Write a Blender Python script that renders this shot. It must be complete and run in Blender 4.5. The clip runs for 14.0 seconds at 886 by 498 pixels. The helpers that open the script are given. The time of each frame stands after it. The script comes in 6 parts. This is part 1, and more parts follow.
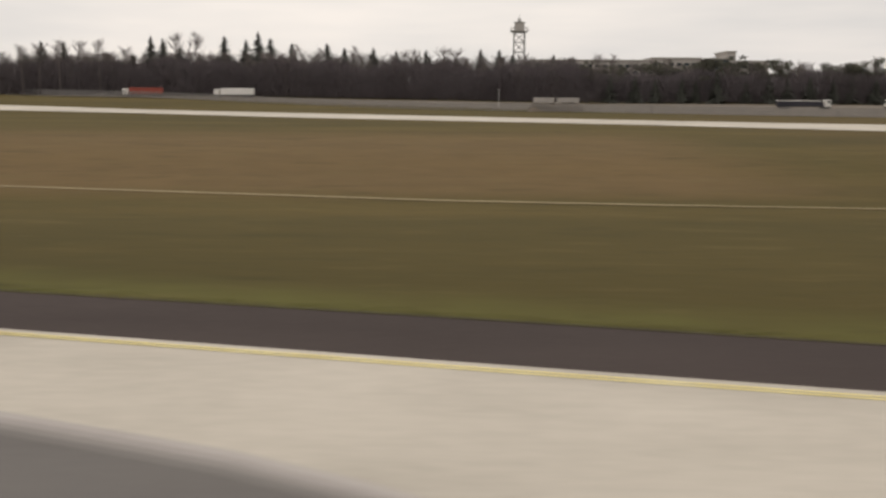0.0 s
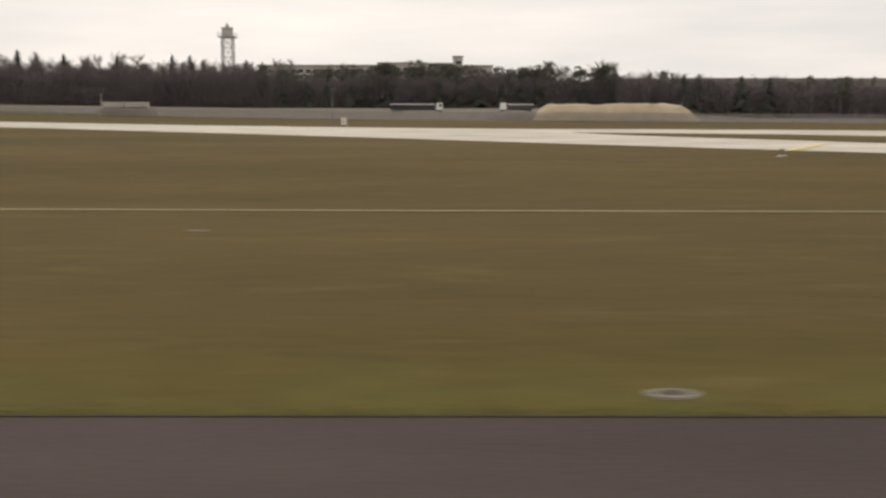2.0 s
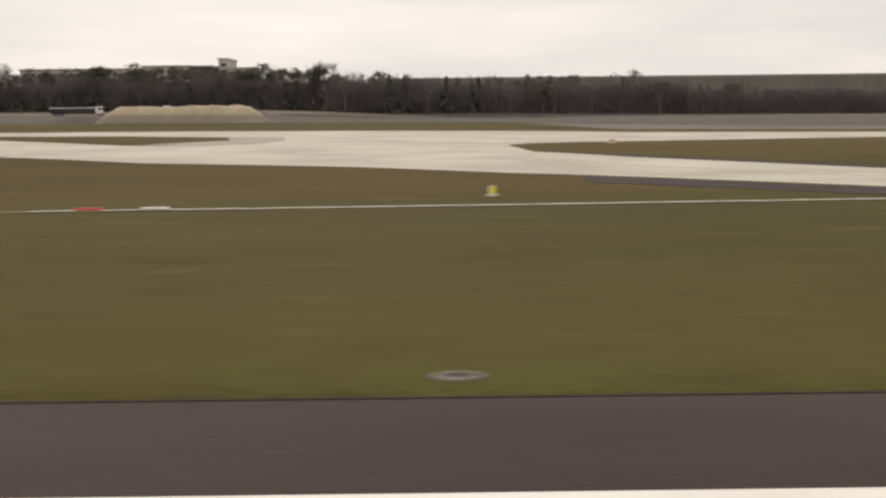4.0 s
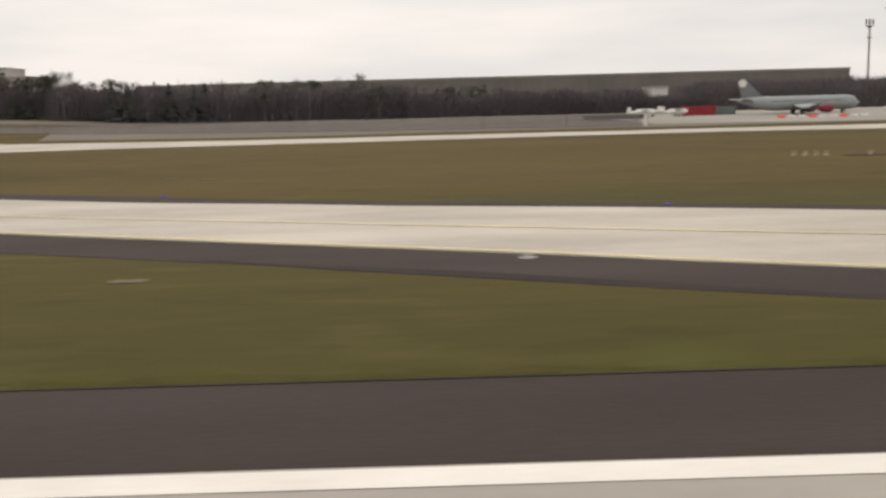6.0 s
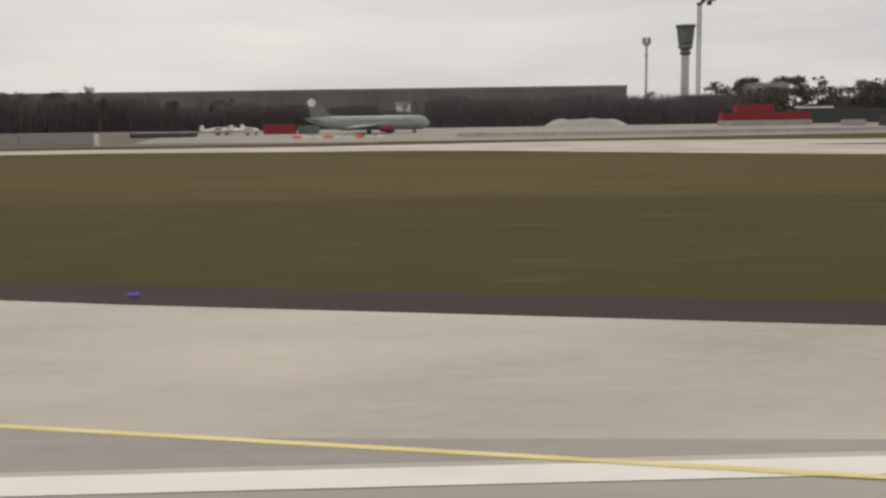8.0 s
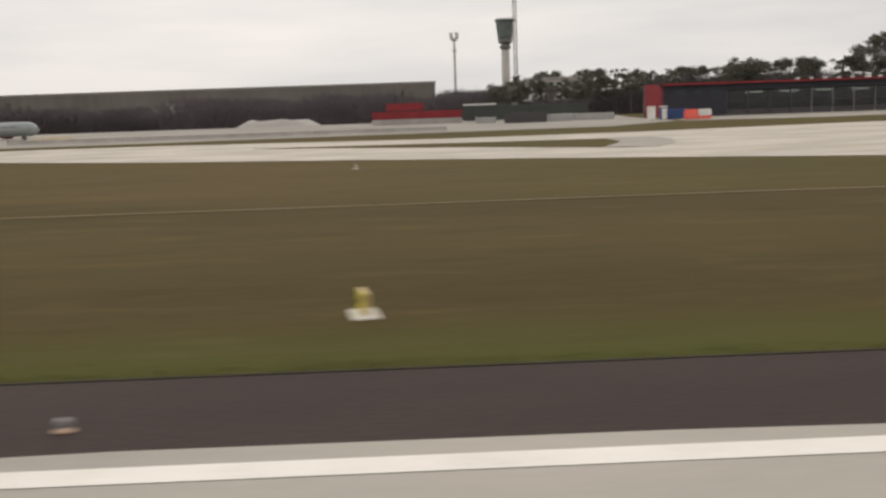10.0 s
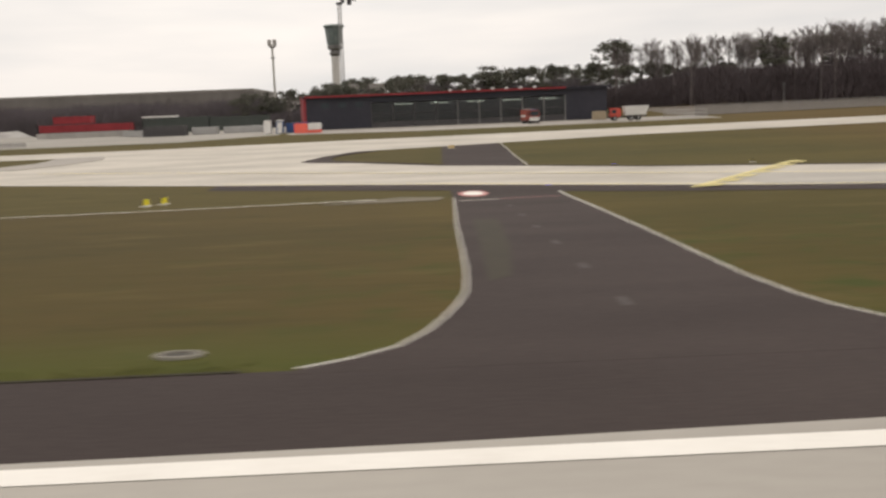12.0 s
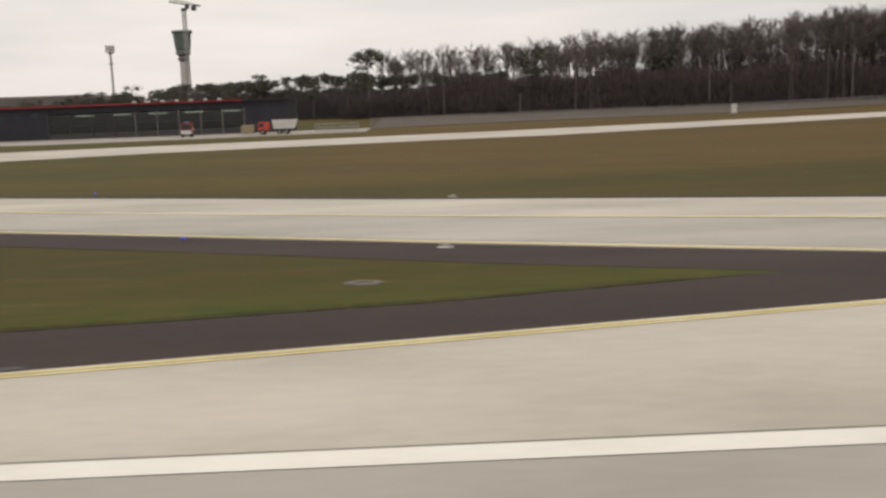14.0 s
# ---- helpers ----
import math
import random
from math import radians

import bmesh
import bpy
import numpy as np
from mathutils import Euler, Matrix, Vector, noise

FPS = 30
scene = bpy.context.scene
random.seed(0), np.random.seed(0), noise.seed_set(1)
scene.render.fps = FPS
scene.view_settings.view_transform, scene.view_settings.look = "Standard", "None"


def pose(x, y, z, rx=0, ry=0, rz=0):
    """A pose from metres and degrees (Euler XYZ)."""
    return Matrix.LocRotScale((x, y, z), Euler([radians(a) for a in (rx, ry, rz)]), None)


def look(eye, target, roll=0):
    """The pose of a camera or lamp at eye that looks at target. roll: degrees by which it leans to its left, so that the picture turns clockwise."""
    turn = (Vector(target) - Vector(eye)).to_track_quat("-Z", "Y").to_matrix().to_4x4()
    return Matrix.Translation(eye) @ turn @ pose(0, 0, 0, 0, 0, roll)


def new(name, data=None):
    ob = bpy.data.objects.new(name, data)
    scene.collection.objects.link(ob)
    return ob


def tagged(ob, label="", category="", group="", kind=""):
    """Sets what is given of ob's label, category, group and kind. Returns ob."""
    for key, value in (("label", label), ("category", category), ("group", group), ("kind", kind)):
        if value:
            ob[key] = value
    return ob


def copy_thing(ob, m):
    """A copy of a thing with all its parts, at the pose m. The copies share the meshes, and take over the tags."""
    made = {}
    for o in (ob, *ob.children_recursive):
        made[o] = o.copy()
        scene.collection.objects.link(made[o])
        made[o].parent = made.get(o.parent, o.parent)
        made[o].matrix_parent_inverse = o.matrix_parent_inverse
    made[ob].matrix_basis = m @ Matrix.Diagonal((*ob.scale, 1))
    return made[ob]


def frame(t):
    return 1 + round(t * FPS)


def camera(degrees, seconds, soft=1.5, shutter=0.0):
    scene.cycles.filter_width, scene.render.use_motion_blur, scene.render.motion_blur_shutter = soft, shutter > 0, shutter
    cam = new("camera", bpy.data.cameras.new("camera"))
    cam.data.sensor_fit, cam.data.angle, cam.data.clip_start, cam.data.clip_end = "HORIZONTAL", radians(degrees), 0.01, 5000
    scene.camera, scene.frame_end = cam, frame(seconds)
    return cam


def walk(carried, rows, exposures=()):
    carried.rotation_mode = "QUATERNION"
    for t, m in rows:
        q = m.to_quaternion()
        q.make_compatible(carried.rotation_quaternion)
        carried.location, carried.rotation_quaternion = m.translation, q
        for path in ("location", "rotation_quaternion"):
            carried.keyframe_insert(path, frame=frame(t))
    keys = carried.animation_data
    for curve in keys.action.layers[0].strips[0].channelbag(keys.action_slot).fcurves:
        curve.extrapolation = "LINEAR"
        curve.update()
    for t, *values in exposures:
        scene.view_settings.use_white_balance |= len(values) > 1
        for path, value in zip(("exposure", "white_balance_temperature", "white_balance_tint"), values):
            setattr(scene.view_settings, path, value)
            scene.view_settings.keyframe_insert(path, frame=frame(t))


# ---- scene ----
cam = camera(49.52, 14.0, 2.6, 0.25)
PATH = [
    (0.00, pose(-58.196, -0.000, 4.403, 81.148, -0.301, 1.591)),
    (0.50, pose(-38.826, -0.110, 4.340, 81.257, -0.254, 1.166)),
    (1.00, pose(-19.805, -0.214, 4.279, 81.331, -0.281, 0.765)),
    (1.50, pose(-1.118, -0.310, 4.219, 81.253, -0.271, 0.476)),
    (2.00, pose(17.251, -0.399, 4.161, 81.523, -0.026, 0.056)),
    (2.50, pose(35.316, -0.480, 4.105, 81.630, 0.483, -0.236)),
    (3.00, pose(53.090, -0.552, 4.096, 80.983, 0.319, -0.134)),
    (3.50, pose(70.584, -0.616, 4.036, 81.298, 0.650, -0.295)),
    (3.70, pose(77.506, -0.639, 4.008, 81.656, 0.568, -0.336)),
    (4.20, pose(94.625, -0.690, 3.946, 81.442, 0.727, -0.317)),
    (4.75, pose(113.159, -0.735, 3.875, 81.207, 0.902, -0.298)),
    (5.30, pose(131.390, -0.770, 3.824, 80.972, 1.076, -0.280)),
    (5.80, pose(147.707, -0.793, 3.760, 80.90, 1.38, -0.265)),
    (6.00, pose(154.140, -0.803, 3.725, 81.600, 1.540, -0.650)),
    (6.50, pose(170.180, -0.812, 3.700, 82.125, 1.340, -1.146)),
    (7.00, pose(185.920, -0.812, 3.690, 81.533, 0.970, -1.020)),
    (7.50, pose(201.420, -0.811, 3.646, 81.575, 1.390, -1.290)),
    (7.70, pose(207.543, -0.807, 3.632, 82.268, 0.819, -1.659)),
    (8.20, pose(222.723, -0.795, 3.597, 82.082, 0.968, -1.565)),
    (8.75, pose(239.146, -0.776, 3.562, 81.877, 1.131, -1.463)),
    (9.30, pose(255.276, -0.753, 3.529, 81.672, 1.294, -1.361)),
    (9.80, pose(269.680, -0.728, 3.502, 81.485, 1.443, -1.271)),
    (10.00, pose(275.371, -0.718, 3.491, 81.802, 1.972, -1.504)),
    (10.50, pose(289.418, -0.692, 3.467, 81.808, 1.979, -1.639)),
    (11.00, pose(303.200, -0.667, 3.445, 81.883, 2.030, -1.743)),
    (11.50, pose(316.708, -0.643, 3.425, 82.140, 2.231, -1.769)),
    (12.00, pose(330.040, -0.623, 3.407, 81.824, 2.246, -1.500)),
    (12.50, pose(342.790, -0.609, 3.391, 81.504, 2.338, -1.353)),
    (13.00, pose(355.477, -0.602, 3.378, 81.672, 2.307, -1.246)),
    (13.50, pose(367.771, -0.604, 3.368, 81.711, 2.292, -1.205)),
    (14.00, pose(379.724, -0.618, 3.359, 81.861, 2.106, -1.274)),
]
EXPOSURE = ((0.0, 0.0, 6500), (0.5, 0.0, 6500), (1.0, 0.06, 6550), (1.5, 0.16, 6550), (2.0, 0.15, 6550), (3.0, 0.12, 6550), (3.7, 0.1, 6550), (5.8, 0.1, 6450), (6.0, 0.1, 6450),
            (6.5, 0.0, 6450), (7.0, -0.2, 6400), (7.5, -0.24, 6300), (10.0, -0.02, 6350), (10.5, -0.04, 6300), (11.0, 0.02, 6350), (11.5, 0.14, 6400), (12.5, 0.12, 6450), (13.0, 0.0, 6500), (14.0, -0.04, 6450))
walk(cam, PATH, [(t, stops, kelvin + 100, 12.4) for t, stops, kelvin in EXPOSURE])

# ---------------------------------------------------------------- light
world = bpy.data.worlds.new("overcast_sky")
scene.world = world
world.use_nodes = True
wn, wl = world.node_tree.nodes, world.node_tree.links
wn.clear()
w_out = wn.new("ShaderNodeOutputWorld")
w_bg = wn.new("ShaderNodeBackground")
w_sky = wn.new("ShaderNodeTexSky")
w_sky.sky_type, w_sky.sun_disc = "NISHITA", False
w_sky.sun_elevation, w_sky.sun_rotation = radians(28), radians(-8)
w_sky.air_density, w_sky.dust_density = 1.0, 4.0
w_scale = wn.new("ShaderNodeMixRGB")
w_scale.blend_type, w_scale.inputs[0].default_value = "MULTIPLY", 1.0
w_scale.inputs[2].default_value = (0.09, 0.085, 0.075, 1)
w_hsv = wn.new("ShaderNodeHueSaturation")
w_hsv.inputs["Saturation"].default_value = 0.25
w_co = wn.new("ShaderNodeTexCoord")
w_map = wn.new("ShaderNodeMapping")
w_map.inputs["Scale"].default_value = (1.6, 1.6, 11.0)
w_noise = wn.new("ShaderNodeTexNoise")
w_noise.inputs["Scale"].default_value, w_noise.inputs["Detail"].default_value = 1.7, 5.0
w_noise.inputs["Roughness"].default_value = 0.5
w_ramp = wn.new("ShaderNodeValToRGB")
w_ramp.color_ramp.elements[0].position, w_ramp.color_ramp.elements[0].color = 0.36, (0.81, 0.80, 0.775, 1)
w_ramp.color_ramp.elements[1].position, w_ramp.color_ramp.elements[1].color = 0.62, (0.98, 0.935, 0.875, 1)
w_sep = wn.new("ShaderNodeSeparateXYZ")
w_lift = wn.new("ShaderNodeMapRange")
w_lift.inputs["From Min"].default_value, w_lift.inputs["From Max"].default_value = 0.1, 1.0
w_lift.inputs["To Min"].default_value, w_lift.inputs["To Max"].default_value = 1.0, 1.55
w_grad = wn.new("ShaderNodeMixRGB")
w_grad.blend_type, w_grad.inputs[0].default_value = "MULTIPLY", 1.0
w_mix = wn.new("ShaderNodeMixRGB")
w_mix.inputs[0].default_value = 0.94
wl.new(w_sky.outputs[0], w_hsv.inputs["Color"])
wl.new(w_hsv.outputs[0], w_scale.inputs[1])
wl.new(w_co.outputs["Generated"], w_map.inputs[0])
wl.new(w_map.outputs[0], w_noise.inputs["Vector"])
wl.new(w_noise.outputs["Fac"], w_ramp.inputs[0])
wl.new(w_co.outputs["Generated"], w_sep.inputs[0])
wl.new(w_sep.outputs["Z"], w_lift.inputs["Value"])
wl.new(w_ramp.outputs[0], w_grad.inputs[1])
wl.new(w_lift.outputs[0], w_grad.inputs[2])
wl.new(w_scale.outputs[0], w_mix.inputs[1])
wl.new(w_grad.outputs[0], w_mix.inputs[2])
wl.new(w_mix.outputs[0], w_bg.inputs[0])
w_bg.inputs[1].default_value = 0.86
wl.new(w_bg.outputs[0], w_out.inputs[0])

sun = new("sun", bpy.data.lights.new("sun", "SUN"))
sun.data.energy, sun.data.angle, sun.data.color = 0.5, radians(14), (1.0, 0.95, 0.88)
sun.matrix_world = look((0, 0, 100), (8, -68, 45))
scene.view_settings.exposure = 0.0

# ---------------------------------------------------------------- materials


def material(name, colors, scale=1.0, stretch=(1, 1, 1), rough=0.85, metal=0.0, bump=0.0, fine=12.0, fine_mix=0.35, spec=0.3):
    """Two-scale noise over world position through a ramp of colours."""
    m = bpy.data.materials.new(name)
    m.use_nodes = True
    n, l = m.node_tree.nodes, m.node_tree.links
    b = n["Principled BSDF"]
    b.inputs["Roughness"].default_value, b.inputs["Metallic"].default_value = rough, metal
    b.inputs["Specular IOR Level"].default_value = spec
    geo = n.new("ShaderNodeNewGeometry")
    mp = n.new("ShaderNodeMapping")
    mp.inputs["Scale"].default_value = stretch
    l.new(geo.outputs["Position"], mp.inputs[0])
    big, small = n.new("ShaderNodeTexNoise"), n.new("ShaderNodeTexNoise")
    big.inputs["Scale"].default_value, big.inputs["Detail"].default_value = scale, 6
    small.inputs["Scale"].default_value, small.inputs["Detail"].default_value = scale * fine, 4
    l.new(mp.outputs[0], big.inputs["Vector"])
    l.new(mp.outputs[0], small.inputs["Vector"])
    mix = n.new("ShaderNodeMix")
    mix.inputs[0].default_value = fine_mix
    l.new(big.outputs["Fac"], mix.inputs[2])
    l.new(small.outputs["Fac"], mix.inputs[3])
    ramp = n.new("ShaderNodeValToRGB")
    while len(ramp.color_ramp.elements) < len(colors):
        ramp.color_ramp.elements.new(0.5)
    for i, c in enumerate(colors):
        e = ramp.color_ramp.elements[i]
        e.position, e.color = 0.32 + 0.36 * i / max(1, len(colors) - 1), (*c, 1)
    l.new(mix.outputs[0], ramp.inputs[0])
    l.new(ramp.outputs[0], b.inputs["Base Color"])
    if bump:
        bp = n.new("ShaderNodeBump")
        bp.inputs["Strength"].default_value, bp.inputs["Distance"].default_value = bump, 0.03
        l.new(small.outputs["Fac"], bp.inputs["Height"])
        l.new(bp.outputs[0], b.inputs["Normal"])
    return m


def shade(name, c, rough=0.6, metal=0.0, vary=0.12, scale=0.8):
    lo, hi = tuple(v * (1 - vary) for v in c), tuple(min(1, v * (1 + vary)) for v in c)
    return material(name, [lo, c, hi], scale, rough=rough, metal=metal, fine=9, fine_mix=0.4)


def glow(name, c, power):
    m = bpy.data.materials.new(name)
    m.use_nodes = True
    b = m.node_tree.nodes["Principled BSDF"]
    b.inputs["Base Color"].default_value = (*c, 1)
    b.inputs["Emission Color"].default_value = (*c, 1)
    b.inputs["Emission Strength"].default_value = power
    return m


def grass_material():
    """Winter grass: olive and straw patches drawn out along the runway, greener beside the pavement, a dry brown area."""
    m = material("winter_grass", [(0.052, 0.046, 0.0135), (0.078, 0.063, 0.019), (0.104, 0.081, 0.026)], 0.09,
                 (0.28, 1.0, 1.0), rough=0.95, bump=0.6, fine=24, fine_mix=0.28, spec=0.1)
    n, l = m.node_tree.nodes, m.node_tree.links
    b = n["Principled BSDF"]
    base = b.inputs["Base Color"].links[0].from_socket
    geo = n.new("ShaderNodeNewGeometry")
    sep = n.new("ShaderNodeSeparateXYZ")
    l.new(geo.outputs["Position"], sep.inputs[0])
    # both sides of the runway are alike: distance is counted from its centre line
    across, folded, back = (n.new("ShaderNodeMath") for _ in range(3))
    across.operation, folded.operation, back.operation = "ADD", "ABSOLUTE", "SUBTRACT"
    across.inputs[1].default_value = back.inputs[1].default_value = 18.0
    l.new(sep.outputs["Y"], across.inputs[0])
    l.new(across.outputs[0], folded.inputs[0])
    l.new(folded.outputs[0], back.inputs[0])
    along_across = {"X": sep.outputs["X"], "Y": back.outputs[0]}

    def band(axis, a0, a1):
        r = n.new("ShaderNodeMapRange")
        r.interpolation_type = "SMOOTHSTEP"
        r.inputs["From Min"].default_value, r.inputs["From Max"].default_value = a0, a1
        l.new(along_across[axis], r.inputs["Value"])
        return r.outputs[0]

    def times(p, q):
        k = n.new("ShaderNodeMath")
        k.operation = "MULTIPLY"
        for i, v in enumerate((p, q)):
            if isinstance(v, float):
                k.inputs[i].default_value = v
            else:
                l.new(v, k.inputs[i])
        return k.outputs[0]

    def over(col, fac, c):
        x = n.new("ShaderNodeMix")
        x.data_type = "RGBA"
        l.new(fac, x.inputs[0])
        l.new(col, x.inputs[6])
        x.inputs[7].default_value = (*c, 1)
        return x.outputs[2]

    patch = n.new("ShaderNodeTexNoise")
    patch.inputs["Scale"].default_value, patch.inputs["Detail"].default_value = 0.35, 5
    l.new(geo.outputs["Position"], patch.inputs["Vector"])
    pr = n.new("ShaderNodeMapRange")
    pr.inputs["From Min"].default_value, pr.inputs["From Max"].default_value = 0.35, 0.7
    l.new(patch.outputs["Fac"], pr.inputs["Value"])
    def calc(op, p, q):
        k = n.new("ShaderNodeMath")
        k.operation = op
        for i, v in enumerate((p, q)):
            if isinstance(v, float):
                k.inputs[i].default_value = v
            else:
                l.new(v, k.inputs[i])
        return k.outputs[0]
    west = calc("POWER", calc("MAXIMUM", calc("SUBTRACT", -2.0, sep.outputs["X"]), 0.0), 2.0)
    east = calc("POWER", calc("MAXIMUM", calc("SUBTRACT", sep.outputs["X"], 338.0), 0.0), 2.0)
    away = calc("SUBTRACT", calc("SUBTRACT", back.outputs[0], calc("MULTIPLY", west, 0.0022)), calc("MULTIPLY", east, 0.0024))
    verge = n.new("ShaderNodeMapRange")
    verge.interpolation_type = "SMOOTHSTEP"
    verge.inputs["From Min"].default_value, verge.inputs["From Max"].default_value = 16.0, 12.2
    l.new(away, verge.inputs["Value"])
    olive = times(times(band("X", -18.0, -36.0), band("Y", 42.0, 36.0)), 0.5)
    col = over(base, olive, (0.058, 0.051, 0.017))
    col = over(col, times(times(verge.outputs[0], 0.8), pr.outputs[0]), (0.096, 0.101, 0.028))
    dry = times(times(times(band("X", -33.0, -47.0), band("Y", 44.0, 52.0)), band("Y", 112.0, 84.0)), 0.8)
    col = over(col, times(dry, 0.62), (0.148, 0.098, 0.051))
    col = over(col, times(times(dry, pr.outputs[0]), 0.45), (0.16, 0.112, 0.053))
    mid = times(times(times(band("X", -34.0, -14.0), band("X", 110.0, 80.0)), band("Y", 15.5, 19.0)), 0.28)
    col = over(col, mid, (0.092, 0.063, 0.03))
    straw = times(times(times(band("X", 110.0, 140.0), band("X", 296.0, 266.0)), band("Y", 46.5, 50.5)), times(band("Y", 96.0, 80.0), 0.4))
    col = over(col, straw, (0.112, 0.083, 0.036))
    far_dry = times(times(band("X", 358.0, 384.0), band("Y", 58.0, 64.0)), 0.45)
    col = over(col, far_dry, (0.118, 0.078, 0.036))
    strip = times(times(times(band("X", 250.0, 262.0), band("X", 331.5, 329.5)), band("Y", 40.5, 42.5)), 0.3)
    col = over(col, strip, (0.104, 0.073, 0.031))
    dull = times(times(times(band("X", 172.0, 196.0), band("X", 272.0, 250.0)), band("Y", 51.0, 45.0)), 0.6)
    col = over(col, dull, (0.056, 0.047, 0.018))
    damp = times(times(times(band("X", 252.0, 272.0), band("X", 336.0, 326.0)), band("Y", 46.0, 40.0)), 0.6)
    col = over(col, damp, (0.067, 0.053, 0.021))
    moist = times(times(band("X", 330.0, 342.0), band("Y", 55.0, 49.0)), 0.6)
    col = over(col, moist, (0.059, 0.054, 0.0155))
    lush = times(times(verge.outputs[0], band("X", 236.0, 262.0)), 0.6)
    col = over(col, lush, (0.064, 0.082, 0.017))
    fresh = times(times(verge.outputs[0], band("X", 12.0, -16.0)), 0.45)
    col = over(col, fresh, (0.105, 0.108, 0.034))
    green = times(times(times(band("X", 24.0, 64.0), band("X", 250.0, 225.0)), band("Y", 47.5, 43.0)), 0.4)
    col = over(col, green, (0.062, 0.066, 0.02))
    isle = times(times(times(band("X", 264.0, 284.0), band("X", 376.0, 352.0)), band("Y", 41.5, 44.0)), 0.38)
    col = over(col, isle, (0.076, 0.077, 0.028))
    clump = n.new("ShaderNodeTexNoise")
    clump.inputs["Scale"].default_value, clump.inputs["Detail"].default_value = 0.7, 4
    l.new(geo.outputs["Position"], clump.inputs["Vector"])
    cr = n.new("ShaderNodeMapRange")
    cr.inputs["From Min"].default_value, cr.inputs["From Max"].default_value = 0.5, 0.72
    l.new(clump.outputs["Fac"], cr.inputs["Value"])
    col = over(col, times(times(cr.outputs[0], band("Y", 34.0, 22.0)), times(band("X", 318.0, 336.0), 0.75)), (0.042, 0.062, 0.013))
    tuft_map = n.new("ShaderNodeMapping")
    tuft_map.inputs["Scale"].default_value = (0.35, 1.1, 1.0)
    l.new(geo.outputs["Position"], tuft_map.inputs[0])
    tuft = n.new("ShaderNodeTexNoise")
    tuft.inputs["Scale"].default_value, tuft.inputs["Detail"].default_value, tuft.inputs["Roughness"].default_value = 0.55, 6, 0.62
    l.new(tuft_map.outputs[0], tuft.inputs["Vector"])
    for low, high, c, k in ((0.56, 0.72, (0.046, 0.041, 0.014), 0.6), (0.44, 0.28, (0.12, 0.102, 0.042), 0.5)):
        tr = n.new("ShaderNodeMapRange")
        tr.inputs["From Min"].default_value, tr.inputs["From Max"].default_value = low, high
        l.new(tuft.outputs["Fac"], tr.inputs["Value"])
        col = over(col, times(tr.outputs[0], k), c)
    warm = n.new("ShaderNodeMix")
    warm.data_type, warm.blend_type = "RGBA", "MULTIPLY"
    warm.inputs[0].default_value, warm.inputs[7].default_value = 1.0, (1.03, 0.955, 0.87, 1)
    l.new(col, warm.inputs[6])
    l.new(warm.outputs[2], b.inputs["Base Color"])
    return m


GRASS = grass_material()
CONCRETE = material("pavement_concrete", [(0.35, 0.317, 0.265), (0.455, 0.413, 0.348), (0.55, 0.50, 0.425)], 0.22, (0.5, 1, 1), rough=0.8, bump=0.15, fine=18, fine_mix=0.2)
RUNWAY = material("runway_concrete", [(0.31, 0.282, 0.245), (0.37, 0.34, 0.295), (0.425, 0.39, 0.335)], 0.25, (0.4, 1, 1), rough=0.8, bump=0.15, fine=18, fine_mix=0.2)
RUBBER = material("worn_grey_concrete", [(0.25, 0.225, 0.195), (0.31, 0.28, 0.24), (0.36, 0.325, 0.28)], 0.25, (0.4, 1, 1), rough=0.75, bump=0.1, fine=18)
WORN_HALF = material("greyed_concrete", [(0.31, 0.285, 0.25), (0.39, 0.36, 0.315), (0.46, 0.425, 0.37)], 0.22, (0.4, 1, 1), rough=0.8, bump=0.12, fine=18, fine_mix=0.2)
WORN = material("wheel_worn_concrete", [(0.27, 0.243, 0.218), (0.325, 0.295, 0.262), (0.375, 0.342, 0.30)], 0.25, (0.4, 1, 1), rough=0.78, bump=0.1, fine=18)
w_n, w_l = WORN.node_tree.nodes, WORN.node_tree.links
w_base = w_n["Principled BSDF"].inputs["Base Color"]
w_geo, w_xyz, w_fade, w_col = w_n.new("ShaderNodeNewGeometry"), w_n.new("ShaderNodeSeparateXYZ"), w_n.new("ShaderNodeMapRange"), w_n.new("ShaderNodeMix")
w_fade.inputs["From Min"].default_value, w_fade.inputs["From Max"].default_value = 174, 200
w_col.data_type = "RGBA"
w_col.inputs[6].default_value = (0.445, 0.404, 0.341, 1)
w_l.new(w_geo.outputs["Position"], w_xyz.inputs[0])
w_l.new(w_xyz.outputs["X"], w_fade.inputs["Value"])
w_l.new(w_fade.outputs[0], w_col.inputs[0])
w_l.new(w_base.links[0].from_socket, w_col.inputs[7])
w_l.new(w_col.outputs[2], w_base)
ASPHALT = material("shoulder_asphalt", [(0.043, 0.0330, 0.030), (0.055, 0.0425, 0.0385), (0.068, 0.0525, 0.047)], 0.3, (0.35, 1, 1), rough=0.9, bump=0.3, fine=40, fine_mix=0.4, spec=0.1)
a_n, a_l = ASPHALT.node_tree.nodes, ASPHALT.node_tree.links
a_base = a_n["Principled BSDF"].inputs["Base Color"]
a_geo, a_xyz, a_in, a_out, a_both, a_col = (a_n.new(k) for k in ("ShaderNodeNewGeometry", "ShaderNodeSeparateXYZ", "ShaderNodeMapRange", "ShaderNodeMapRange", "ShaderNodeMath", "ShaderNodeMix"))
